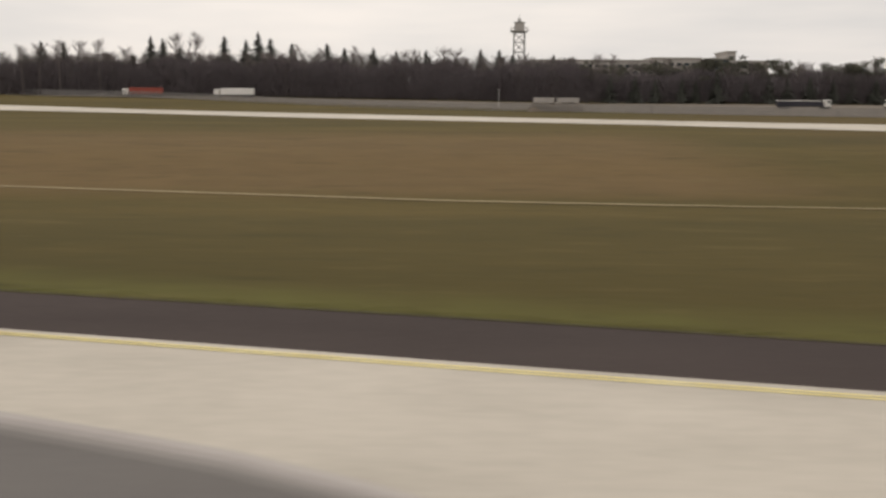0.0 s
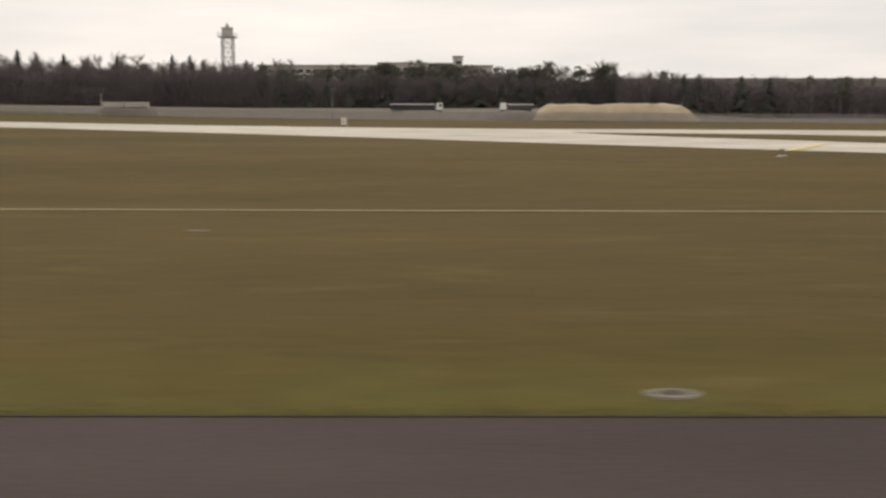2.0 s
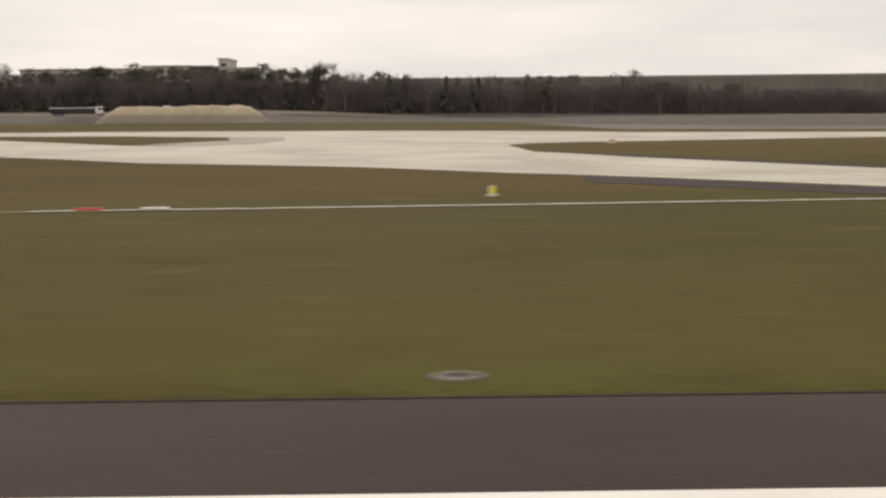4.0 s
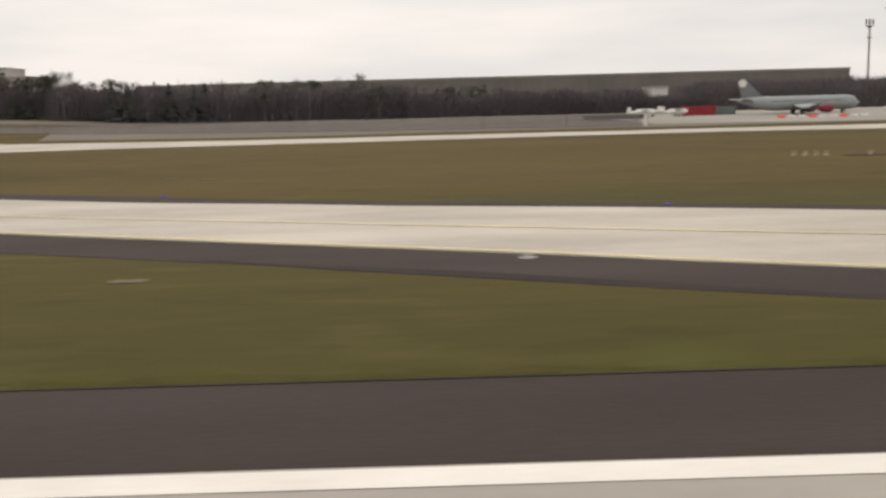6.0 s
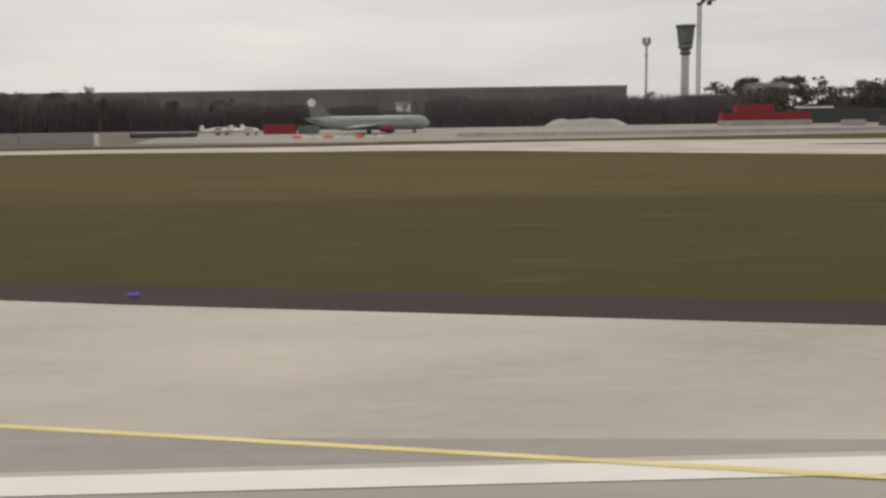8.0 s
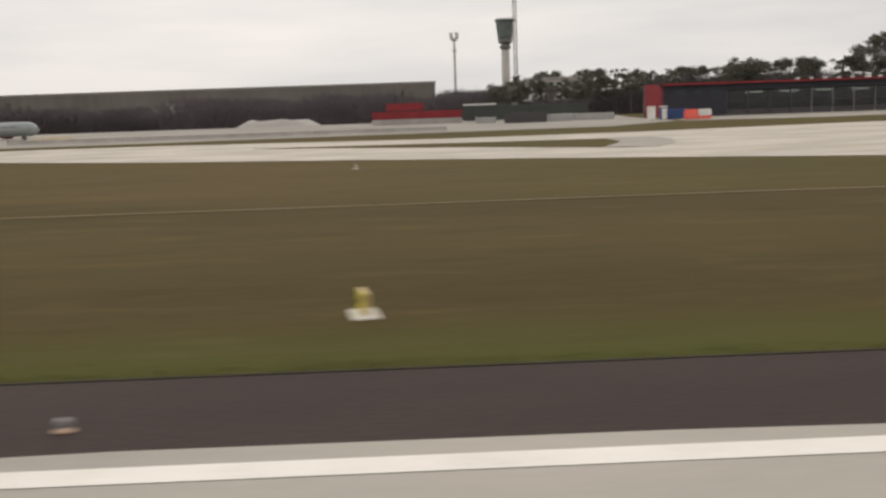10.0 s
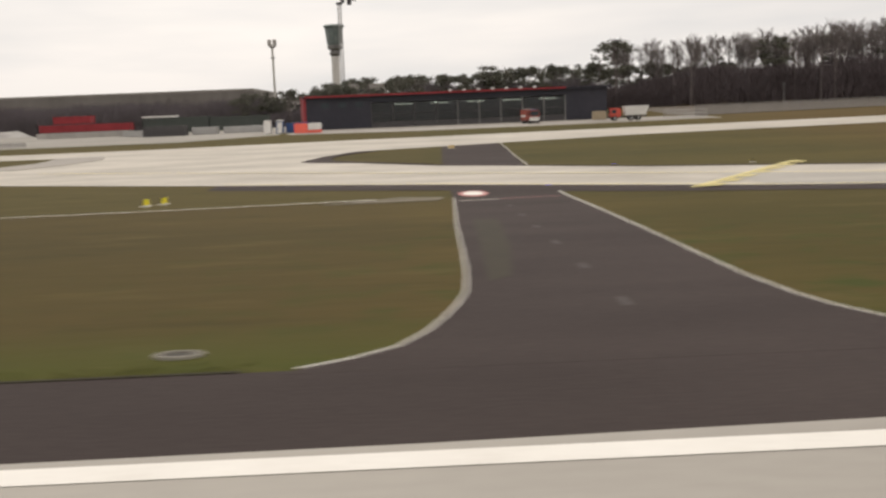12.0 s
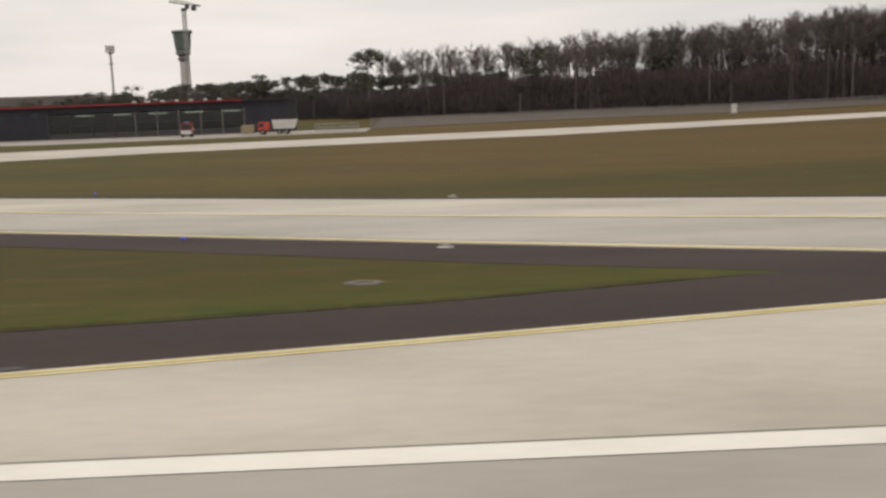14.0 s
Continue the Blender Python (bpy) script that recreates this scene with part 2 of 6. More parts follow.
# a slightly paler stretch of the shoulder, fading out at both ends
a_in.inputs["From Min"].default_value, a_in.inputs["From Max"].default_value = -22, 6
a_out.inputs["From Min"].default_value, a_out.inputs["From Max"].default_value = 142, 96
a_both.operation, a_col.data_type, a_col.blend_type = "MULTIPLY", "RGBA", "MULTIPLY"
a_col.inputs[7].default_value = (1.15, 1.14, 1.16, 1)
a_l.new(a_geo.outputs["Position"], a_xyz.inputs[0])
for k, node in enumerate((a_in, a_out)):
    a_l.new(a_xyz.outputs["X"], node.inputs["Value"])
    a_l.new(node.outputs[0], a_both.inputs[k])
a_l.new(a_both.outputs[0], a_col.inputs[0])
a_l.new(a_base.links[0].from_socket, a_col.inputs[6])
a_l.new(a_col.outputs[2], a_base)
ASPHALT_OLD = material("old_asphalt", [(0.05, 0.04, 0.036), (0.065, 0.052, 0.046), (0.08, 0.064, 0.056)], 0.5, rough=0.9, bump=0.3, fine=30)
CORNER_TONES = [material(f"grimy_concrete_{k}", [(c * 0.88, c * 0.80, c * 0.74), (c, c * 0.915, c * 0.845), (c * 1.12, c * 1.03, c * 0.94)], 0.3, (0.4, 1, 1), rough=0.85, fine=18, fine_mix=0.25) for k, c in enumerate((0.125, 0.16, 0.23, 0.31, 0.385))]
DAMP = material("damp_asphalt", [(0.032, 0.025, 0.024), (0.042, 0.033, 0.031), (0.055, 0.043, 0.039)], 0.5, (0.35, 1, 1), rough=0.92, bump=0.2, fine=20, spec=0.08)
WHITE_PAINT = material("white_road_paint", [(0.66, 0.62, 0.55), (0.76, 0.72, 0.65), (0.82, 0.78, 0.71)], 0.6, rough=0.7, fine=14)
YELLOW_PAINT = material("yellow_road_paint", [(0.60, 0.49, 0.19), (0.74, 0.63, 0.26), (0.80, 0.71, 0.40)], 0.9, rough=0.7, fine=14)
RED_PAINT = shade("red_road_paint", (0.44, 0.15, 0.13), vary=0.3, scale=2.0)
KERB = material("light_kerb_concrete", [(0.50, 0.47, 0.41), (0.63, 0.595, 0.525), (0.72, 0.68, 0.61)], 1.2, rough=0.85, fine=10)
MANHOLE_RING = material("weathered_manhole_concrete", [(0.15, 0.138, 0.105), (0.23, 0.21, 0.172), (0.31, 0.285, 0.24)], 2.5, rough=0.9, fine=8)
LID_IRON = shade("rusty_iron_lid", (0.05, 0.043, 0.032), 0.8)
PAD_MAT = material("mossy_concrete", [(0.10, 0.084, 0.05), (0.145, 0.122, 0.08), (0.195, 0.165, 0.115)], 1.2, rough=0.9, fine=8)
PATH_DIRT = material("trodden_path", [(0.19, 0.15, 0.075), (0.24, 0.19, 0.10), (0.29, 0.23, 0.125)], 0.5, (0.3, 1, 1), rough=0.95, fine=14)
GRAVEL = material("grey_fallow_ground", [(0.105, 0.088, 0.066), (0.145, 0.122, 0.096), (0.185, 0.155, 0.125)], 0.12, (0.4, 1, 1), rough=0.95, fine=18)
APRON = material("pale_construction_ground", [(0.23, 0.213, 0.183), (0.29, 0.268, 0.23), (0.35, 0.324, 0.28)], 0.12, (0.4, 1, 1), rough=0.9, fine=20)
SAND = material("sand_heap", [(0.29, 0.235, 0.16), (0.35, 0.285, 0.195), (0.41, 0.34, 0.245)], 0.4, rough=0.95, bump=0.6, fine=10)
RUBBLE = material("pale_gravel_heap", [(0.28, 0.267, 0.245), (0.36, 0.338, 0.31), (0.425, 0.40, 0.37)], 0.5, rough=0.95, bump=0.6, fine=10)
WIRE = shade("grey_fence_steel", (0.215, 0.203, 0.193), 0.6, 0.0)
STEEL = shade("galvanised_steel", (0.40, 0.39, 0.375), 0.5, 0.35)
DARK_STEEL = shade("dark_steel", (0.08, 0.075, 0.075), 0.5, 0.3)
WHITE = shade("white_painted_metal", (0.72, 0.70, 0.66), 0.45)
RED = shade("red_painted_metal", (0.26, 0.03, 0.036), 0.6, vary=0.25)
ENGINE_RED = shade("dull_red_cover", (0.22, 0.032, 0.055), 0.75)
ORANGE = shade("orange_red_paint", (0.52, 0.085, 0.06), 0.5)
BRIGHT_ORANGE = shade("bright_red_plastic", (0.85, 0.16, 0.115), 0.5)
DULL_RED = shade("dull_red_tarpaulin", (0.30, 0.075, 0.055), 0.8, vary=0.2)
BLUE = shade("blue_plastic", (0.045, 0.085, 0.21), 0.5)
FADED_SIGN = shade("faded_sign_face", (0.40, 0.36, 0.22), 0.6, vary=0.15)
YELLOW = shade("yellow_sign_face", (0.82, 0.71, 0.03), 0.4, vary=0.05)
SIGN_BACK = shade("weathered_yellow_sign_back", (0.58, 0.44, 0.22), 0.6)
LIGHT_BASE = shade("pale_orange_base_paint", (0.62, 0.42, 0.29), 0.6)
BLACK = shade("black_lettering", (0.02, 0.02, 0.02), 0.5)
RUBBER_TYRE = shade("tyre_rubber", (0.02, 0.02, 0.02), 0.8)
FRAME_GREY = shade("grey_door_frame", (0.19, 0.185, 0.175), 0.5)
GLASS_DARK = shade("dark_window_glass", (0.035, 0.045, 0.05), 0.12, vary=0.3, scale=0.2)
DASH = shade("worn_dash_paint", (0.066, 0.054, 0.048), 0.8)
CLADDING = material("dark_cladding", [(0.023, 0.023, 0.031), (0.031, 0.03, 0.04), (0.041, 0.038, 0.049)], 0.2, rough=0.5, fine=8)
HALL_WALL = material("grey_hall_cladding", [(0.14, 0.126, 0.115), (0.18, 0.162, 0.147), (0.21, 0.19, 0.172)], 0.05, (1, 1, 0.2), rough=0.6, fine=10)
PALE_WALL = shade("pale_render", (0.42, 0.39, 0.36), 0.8, scale=0.1)
TOWER_WALL = material("tower_concrete", [(0.40, 0.375, 0.34), (0.47, 0.445, 0.405), (0.52, 0.49, 0.45)], 0.5, (1, 1, 0.4), rough=0.8)
NETTING = material("green_scaffold_netting", [(0.13, 0.16, 0.147), (0.175, 0.205, 0.192), (0.225, 0.25, 0.235)], 0.6, rough=0.9)
BARK = shade("dark_bark", (0.135, 0.115, 0.108), 0.95, scale=1.5, vary=0.25)
TWIG = shade("brown_twigs", (0.185, 0.16, 0.152), 0.95, scale=0.3, vary=0.2)
WOOD_SCRUB = shade("red_brown_wood_twigs", (0.098, 0.078, 0.08), 0.95, scale=0.1, vary=0.22)
# scrub tone is lifted and greyed: distance haze is put into its colour
SCRUB = shade("dark_scrub_twigs", (0.122, 0.104, 0.109), 0.95, scale=0.1, vary=0.22)
NEEDLE = material("spruce_needles", [(0.068, 0.07, 0.06), (0.085, 0.087, 0.074), (0.102, 0.104, 0.087)], 0.4, rough=0.9, fine=8)
PINE_NEEDLE = material("pine_needles", [(0.075, 0.076, 0.058), (0.105, 0.103, 0.078), (0.14, 0.133, 0.10)], 0.4, rough=0.9, fine=8)
BLADE = material("grass_blades", [(0.08, 0.082, 0.025), (0.10, 0.10, 0.032), (0.125, 0.115, 0.042)], 0.4, rough=0.95, fine=6, spec=0.1)
PLANE_SKIN = material("grey_green_primer", [(0.23, 0.255, 0.25), (0.285, 0.305, 0.298), (0.33, 0.345, 0.338)], 0.3, rough=0.5, fine=6)
FIN_SKIN = shade("dark_fin_primer", (0.17, 0.175, 0.18), 0.5)
BLUE_LAMP = glow("blue_taxiway_lens", (0.07, 0.05, 0.95), 1.0)
TUBE_LAMP = glow("lit_tube_lamp", (0.8, 0.9, 0.72), 1.6)

# ---------------------------------------------------------------- building helpers
PROFILE_A = ((-400, 16, 34, 45, 58, 70, 82, 110, 150, 250, 300, 450, 6000), (0, 0, -.25, -.45, -.1, .45, .7, 1.1, 1.6, 3.8, 4.2, 3.2, 2.5))
PROFILE_B = ((-400, 14, 25, 34, 43, 60, 77, 100, 135, 160, 190, 300, 450, 6000), (0, 0, -.15, -.35, -.55, -.5, -.3, .2, 1.1, 1.4, 2.5, 3.8, 3.0, 2.5))


def terr(x, y):
    """Height of the airfield's gently dished ground."""
    k = min(1, max(0, (x - 110) / 140))
    k = k * k * (3 - 2 * k)
    rise = 1.2 * min(1, max(0, (-30 - x) / 90)) * min(1, max(0, (y - 180) / 50))
    a, b, c = (min(1, max(0, v)) for v in ((x - 40) / 75, (345 - x) / 40, (y - 165) / 45))
    hollow = 2.75 * (a * a * (3 - 2 * a)) * b * (c * c * (3 - 2 * c)) * (1 - min(1, max(0, (y - 285) / 100)))
    return float(np.interp(y, *PROFILE_A)) * (1 - k) + float(np.interp(y, *PROFILE_B)) * k + rise - hollow


def lay(x, y, lift):
    """Height of a thin layer on the ground: thinner beside the runway."""
    return terr(x, y) + lift * min(1, max(0.2, (y - 10) / 25))


def empty(name, x, y, z=None, turn=0.0):
    ob = new(name)
    ob.empty_display_size = 0.2
    ob.matrix_world = pose(x, y, terr(x, y) if z is None else z, 0, 0, turn)
    return ob


def mesh_of(name, bm, mat, smooth=False):
    me = bpy.data.meshes.new(name)
    bm.normal_update()
    bm.to_mesh(me)
    bm.free()
    me.materials.append(mat)
    if smooth:
        for p in me.polygons:
            p.use_smooth = True
    return me


def part(name, bm, mat, parent=None, label="", smooth=False):
    """Links a bmesh as one mesh object, under its thing."""
    ob = new(name, mesh_of(name, bm, mat, smooth))
    if parent is not None:
        ob.parent = parent
    if label:
        ob["label"] = label
    return ob


def raw(name, verts, faces, mat, parent=None):
    me = bpy.data.meshes.new(name)
    me.from_pydata(verts, [], faces)
    me.materials.append(mat)
    me.update()
    ob = new(name, me)
    if parent is not None:
        ob.parent = parent
    return ob


def box(bm, x0, x1, y0, y1, z0, z1, bevel=0.0):
    r = bmesh.ops.create_cube(bm, size=1)
    bmesh.ops.transform(bm, matrix=Matrix.LocRotScale(((x0 + x1) / 2, (y0 + y1) / 2, (z0 + z1) / 2), None, (x1 - x0, y1 - y0, z1 - z0)), verts=r["verts"])
    if bevel:
        edges = list({e for v in r["verts"] for e in v.link_edges})
        bmesh.ops.bevel(bm, geom=edges, offset=bevel, segments=2, affect="EDGES")
    return bm


def boxes(*rows, bevel=0.0):
    bm = bmesh.new()
    for r in rows:
        box(bm, *r, bevel=bevel)
    return bm


def tube(bm, a, b, r0, r1=None, sides=8):
    """A tapered tube from a to b."""
    a, b = Vector(a), Vector(b)
    d = b - a
    r = bmesh.ops.create_cone(bm, cap_ends=True, segments=sides, radius1=r0, radius2=r0 if r1 is None else r1, depth=d.length)
    m = Matrix.Translation((a + b) / 2) @ d.to_track_quat("Z", "Y").to_matrix().to_4x4()
    bmesh.ops.transform(bm, matrix=m, verts=r["verts"])
    return bm


def lathe(bm, profile, sides=16, centre=(0, 0)):
    """A solid of revolution from (radius, height) rows."""
    rings = []
    for r, z in profile:
        rings.append([bm.verts.new((centre[0] + max(r, 0.001) * math.cos(2 * math.pi * k / sides), centre[1] + max(r, 0.001) * math.sin(2 * math.pi * k / sides), z)) for k in range(sides)])
    for p, q in zip(rings, rings[1:]):
        for k in range(sides):
            bm.faces.new((p[k], p[(k + 1) % sides], q[(k + 1) % sides], q[k]))
    bm.faces.new(rings[0][::-1])
    bm.faces.new(rings[-1])
    return bm


def along(poly, x):
    return float(np.interp(x, [p[0] for p in poly], [p[1] for p in poly]))


def band(name, low, high, mat, lift, x0, x1, label, step=3.0, rows=4):
    """A sheet of ground between two lines y(x), laid on the terrain; the lines are (x, y) rows."""
    stations = sorted({x0, x1, *[p[0] for p in low if x0 < p[0] < x1], *[p[0] for p in high if x0 < p[0] < x1], *np.arange(x0, x1, step).tolist()})
    rows = max(rows, math.ceil(max(along(high, x) - along(low, x) for x in stations if along(high, x) < 400) / 1.6)) if rows > 2 else rows
    verts, faces = [], []
    for x in stations:
        a, b = along(low, x), along(high, x)
        for k in range(rows + 1):
            y = a + (b - a) * k / rows
            verts.append((x, y, lay(x, y, lift)))
    for i in range(len(stations) - 1):
        for k in range(rows):
            p = i * (rows + 1) + k
            faces.append((p, p + rows + 1, p + rows + 2, p + 1))
    return tagged(raw(name, verts, faces, mat), label, kind="structure")


def ribbon(name, line, width, mat, lift, label, kind="structure", parent=None):
    """A painted line or narrow strip along (x, y) points."""
    pts, verts, faces = [], [], []
    for a, b in zip(line, line[1:]):
        n = max(1, int(math.dist(a, b) / 2.0))
        pts += [(a[0] + (b[0] - a[0]) * k / n, a[1] + (b[1] - a[1]) * k / n) for k in range(n)]
    pts.append(line[-1])
    for i, (x, y) in enumerate(pts):
        a, b = pts[max(0, i - 1)], pts[min(len(pts) - 1, i + 1)]
        d = math.dist(a, b)
        nx, ny = -(b[1] - a[1]) / d * width / 2, (b[0] - a[0]) / d * width / 2
        verts += [(x - nx, y - ny, lay(x - nx, y - ny, lift)), (x + nx, y + ny, lay(x + nx, y + ny, lift))]
    for i in range(len(pts) - 1):
        faces.append((2 * i, 2 * i + 2, 2 * i + 3, 2 * i + 1))
    ob = raw(name, verts, faces, mat, parent)
    return tagged(ob, label, kind=kind) if parent is None else ob


def patch(name, outline, mat, lift, label):
    """A flat patch of ground with an uneven outline, on the terrain."""
    bm = bmesh.new()
    f = bm.faces.new([bm.verts.new((x, y, 0)) for x, y in outline])
    bmesh.ops.triangulate(bm, faces=[f])
    for _ in range(6):
        long_edges = [e for e in bm.edges if e.calc_length() > 1.8]
        if not long_edges:
            break
        bmesh.ops.subdivide_edges(bm, edges=long_edges, cuts=1)
        bmesh.ops.triangulate(bm, faces=bm.faces[:])
    for v in bm.verts:
        v.co.z = lay(v.co.x, v.co.y, lift)
    rim = bmesh.ops.extrude_edge_only(bm, edges=[e for e in bm.edges if e.is_boundary])
    bmesh.ops.translate(bm, vec=(0, 0, -0.04), verts=[v for v in rim["geom"] if isinstance(v, bmesh.types.BMVert)])
    return tagged(part(name, bm, mat), label, kind="structure")


# ---------------------------------------------------------------- ground
gx = [-2600, -1600, -900, -600, -420, -330] + list(range(-280, 560, 5)) + [600, 700, 900, 1300, 2000, 3200]
gy = [-600, -200, -80, -46, 0, 8] + sorted({11.4, 12.06, *range(13, 60, 2), *range(60, 200, 5), *[v for v in PROFILE_A[0] + PROFILE_B[0] if 8 < v < 200]}) + [220, 250, 260, 300, 360, 500, 800, 1400, 2400, 3600]
g_verts = [(x, y, terr(x, y) - (0.12 if y < 12 else 0)) for x in gx for y in gy]
g_faces = [(i * len(gy) + j, (i + 1) * len(gy) + j, (i + 1) * len(gy) + j + 1, i * len(gy) + j + 1) for i in range(len(gx) - 1) for j in range(len(gy) - 1)]
ground = tagged(raw("ground", g_verts, g_faces, GRASS), "flat airfield of olive and straw winter grass", kind="structure")
for p in ground.data.polygons:
    p.use_smooth = True

FLAT = lambda y: [(-3000, y), (3000, y)]
EDGE = [(-700, 8.83), (140, 8.83), (152, 8.88), (166, 8.83), (262, 8.83), (272, 9.25), (278, 9.2), (288, 8.83), (318, 8.85), (330, 8.98), (338, 9.22), (343, 9.45), (345.6, 9.58), (348, 9.7), (350.6, 9.9), (353, 9.3), (1100, 9.3)]
band("runway", FLAT(-45), EDGE, RUNWAY, 0.0, -700, 1100, "pale weathered concrete runway", step=20, rows=2)
band("runway_shoulder", EDGE, FLAT(12.09), ASPHALT, 0.012, -700, 1100, "dark brownish asphalt runway shoulder", step=10, rows=2)
band("runway_edge_line", FLAT(8.28), [(-600, 8.80), (215, 8.80), (262, 8.73), (1000, 8.73)], WHITE_PAINT, 0.045, -600, 1000, "broad white painted runway edge line", step=10, rows=1)

for x in (198.9, 199.9, 325.6, 160.2, 243.5, 66.0, 287.5):
    ribbon("tar_joint", [(x, 8.24), (x + 0.03, 8.5), (x - 0.02, 8.73)], 0.022, ASPHALT_OLD, 0.052, "worn tar joint across the edge line")

EDGE_DARK = shade("dark_edge_soil", (0.044, 0.036, 0.023), 0.95)
# exits and taxiway: rows of (x, y)
LOW_1 = [(-420, 300), (-200, 197), (-150, 174.5), (-119, 163), (-97, 153), (-80, 144), (-62, 136), (-45, 129), (-31, 121.8), (-21, 115.6), (-7, 108), (3.6, 101.8), (13.8, 96), (20.3, 91.4), (36, 82), (52, 73.8), (67, 66.3), (82.5, 62.2), (96.8, 55.8), (118, 44.2), (139, 32.3), (149.6, 27.2), (157.4, 23.4), (160.2, 21.85), (163.4, 20.3), (166, 19.0), (170.6, 16.75), (174.4, 14.95), (177.3, 13.55), (180, 12.02), (182.7, 10.78), (184.9, 9.6), (186.1, 9)]
HIGH_P = [(-420, 336), (-200, 217), (-153, 192.5), (-127, 183), (-102, 171.5), (-80, 163), (-62, 155.5), (-44, 148), (-28, 140), (-15, 134.6), (-2, 129.8), (9, 126.4), (22, 123.2), (32, 121.4), (53, 119.8), (72, 116.6), (88, 112.5), (98, 109), (109, 103), (122, 100), (133, 98.8), (144, 98.8), (156, 101), (172, 102.7), (188, 105), (205, 107), (218, 110), (232, 112.3), (245, 112), (257, 110), (278, 106.5), (300, 107), (322, 110.5), (347, 113.5), (385, 118.5), (416, 125), (445, 133.8), (700, 190)]
LOW_P = [(93.6, 80.7), (95.5, 82.6), (100.4, 84), (113, 85), (131, 88), (146, 89.8), (156, 91.6), (172, 95), (190, 97.4), (203, 97), (216, 97.2), (225, 95.3), (236.6, 90.6)]
HIGH_1 = [(93.6, 80.7), (95, 71.8), (101.6, 66.5), (118, 56.2), (131.6, 48.5), (147, 42.5), (152.2, 39.8), (160, 36.8), (165, 34.6), (171, 31.7), (178.5, 28.9), (184.5, 26.7), (192.4, 23.9), (197.2, 22.4), (210.8, 18.4), (225, 14.8), (240, 12), (252, 10.1), (261, 9)]
LOW_2 = [(225, 95.3), (236.6, 89.4), (253.5, 83.3), (269.7, 78.1), (285.8, 71.7), (305, 63.1), (318.3, 56.6), (331, 50.8), (343.8, 43.9), (356.2, 37.7), (368.3, 31.3), (380.2, 24.8), (389.9, 20.2), (400, 14.8), (408, 10.4), (411, 9)]
HIGH_2 = [(320.9, 78.5), (323, 75.8), (326, 72.8), (331.4, 67.0), (337, 63.6), (344, 58.5), (356.6, 52.6), (368.7, 47.4), (380.5, 42.1), (396.6, 34.1), (410, 27.5), (425, 21.3), (440, 15.6), (458, 10.8), (468, 9)]
LOW_C = [(320.9, 78.5), (322, 84), (324.5, 89.3), (332, 92), (352.7, 99.3), (380.8, 104), (394, 105.2), (437.6, 119), (700, 173)]
shift = lambda line, dy: [(x, y + dy) for x, y in line]
band("taxiway_shoulder", [(x, max(8.9, y)) for x, y in shift(LOW_1, -4.0)], shift(HIGH_1, 2.4), ASPHALT, 0.016, 96, 257, "dark asphalt shoulder beside a concrete taxiway")
band("taxiway_shoulder", shift(LOW_2, -3.4), shift(LOW_2, 0.3), ASPHALT, 0.016, 318, 404, "dark asphalt shoulder beside a concrete taxiway", rows=2)
band("taxiway_shoulder", shift(HIGH_2, -0.3), shift(HIGH_2, 1.5), ASPHALT, 0.016, 321, 460, "dark asphalt shoulder beside a concrete taxiway", rows=1)
band("taxiway", LOW_1, HIGH_P, CONCRETE, 0.032, -190, 93.6, "pale concrete taxiway", rows=8)
band("runway_exit", LOW_1, HIGH_1, CONCRETE, 0.034, 93.6, 186, "pale concrete high-speed runway exit", rows=8)
band("runway_exit", FLAT(8.8), HIGH_1, CONCRETE, 0.034, 186, 261, "pale concrete high-speed runway exit", rows=6)
band("taxiway", [*LOW_P, *LOW_2[2:10]], HIGH_P, CONCRETE, 0.032, 93.6, 320.9, "pale concrete taxiway", rows=8)
band("taxiway", LOW_C, HIGH_P, CONCRETE, 0.032, 320.9, 700, "pale concrete taxiway", rows=4)
band("runway_exit", LOW_2, HIGH_2, CONCRETE, 0.034, 320.9, 410.9, "pale concrete high-speed runway exit", rows=8)
band("runway_exit", FLAT(8.8), HIGH_2, CONCRETE, 0.034, 410.9, 466, "pale concrete high-speed runway exit", rows=6)
patch("grass_island", [(32, 110.5), (37, 103.6), (48.3, 95), (59.6, 86.3), (66, 85.6), (71, 88.5), (72, 93), (71.3, 97.8), (54.3, 105.6)], GRASS, 0.06, "grass island between concrete taxiways")
patch("grass_island", [(258, 100), (270, 94.5), (280.2, 89.6), (293, 81.8), (295.6, 82), (297.5, 86), (298.6, 92), (298, 95.8), (284, 97)], GRASS, 0.06, "grass island between concrete taxiways")
patch("asphalt_corner", [(61, 87.2), (66, 85.2), (71.4, 88), (73, 93), (72, 98.6), (66, 100.6), (67.5, 93)], RUBBER, 0.075, "worn grey asphalt corner of a taxiway island")
patch("asphalt_corner", [(291.5, 82.8), (295.8, 81.4), (298.6, 86), (299.8, 92), (298.7, 96.6), (294, 96.6), (294.5, 90)], RUBBER, 0.075, "worn grey asphalt corner of a taxiway island")
patch("asphalt_corner", [(320.4, 77.8), (321.2, 76.4), (323.4, 74.8), (326, 73.4), (331, 69.2), (328.6, 71.6), (325, 75.4), (323.2, 77.6), (322.6, 80.2), (323.2, 84), (326.4, 89.6), (324, 88.6), (321.8, 83.6)], ASPHALT, 0.05, "dark asphalt rim of a grass island")
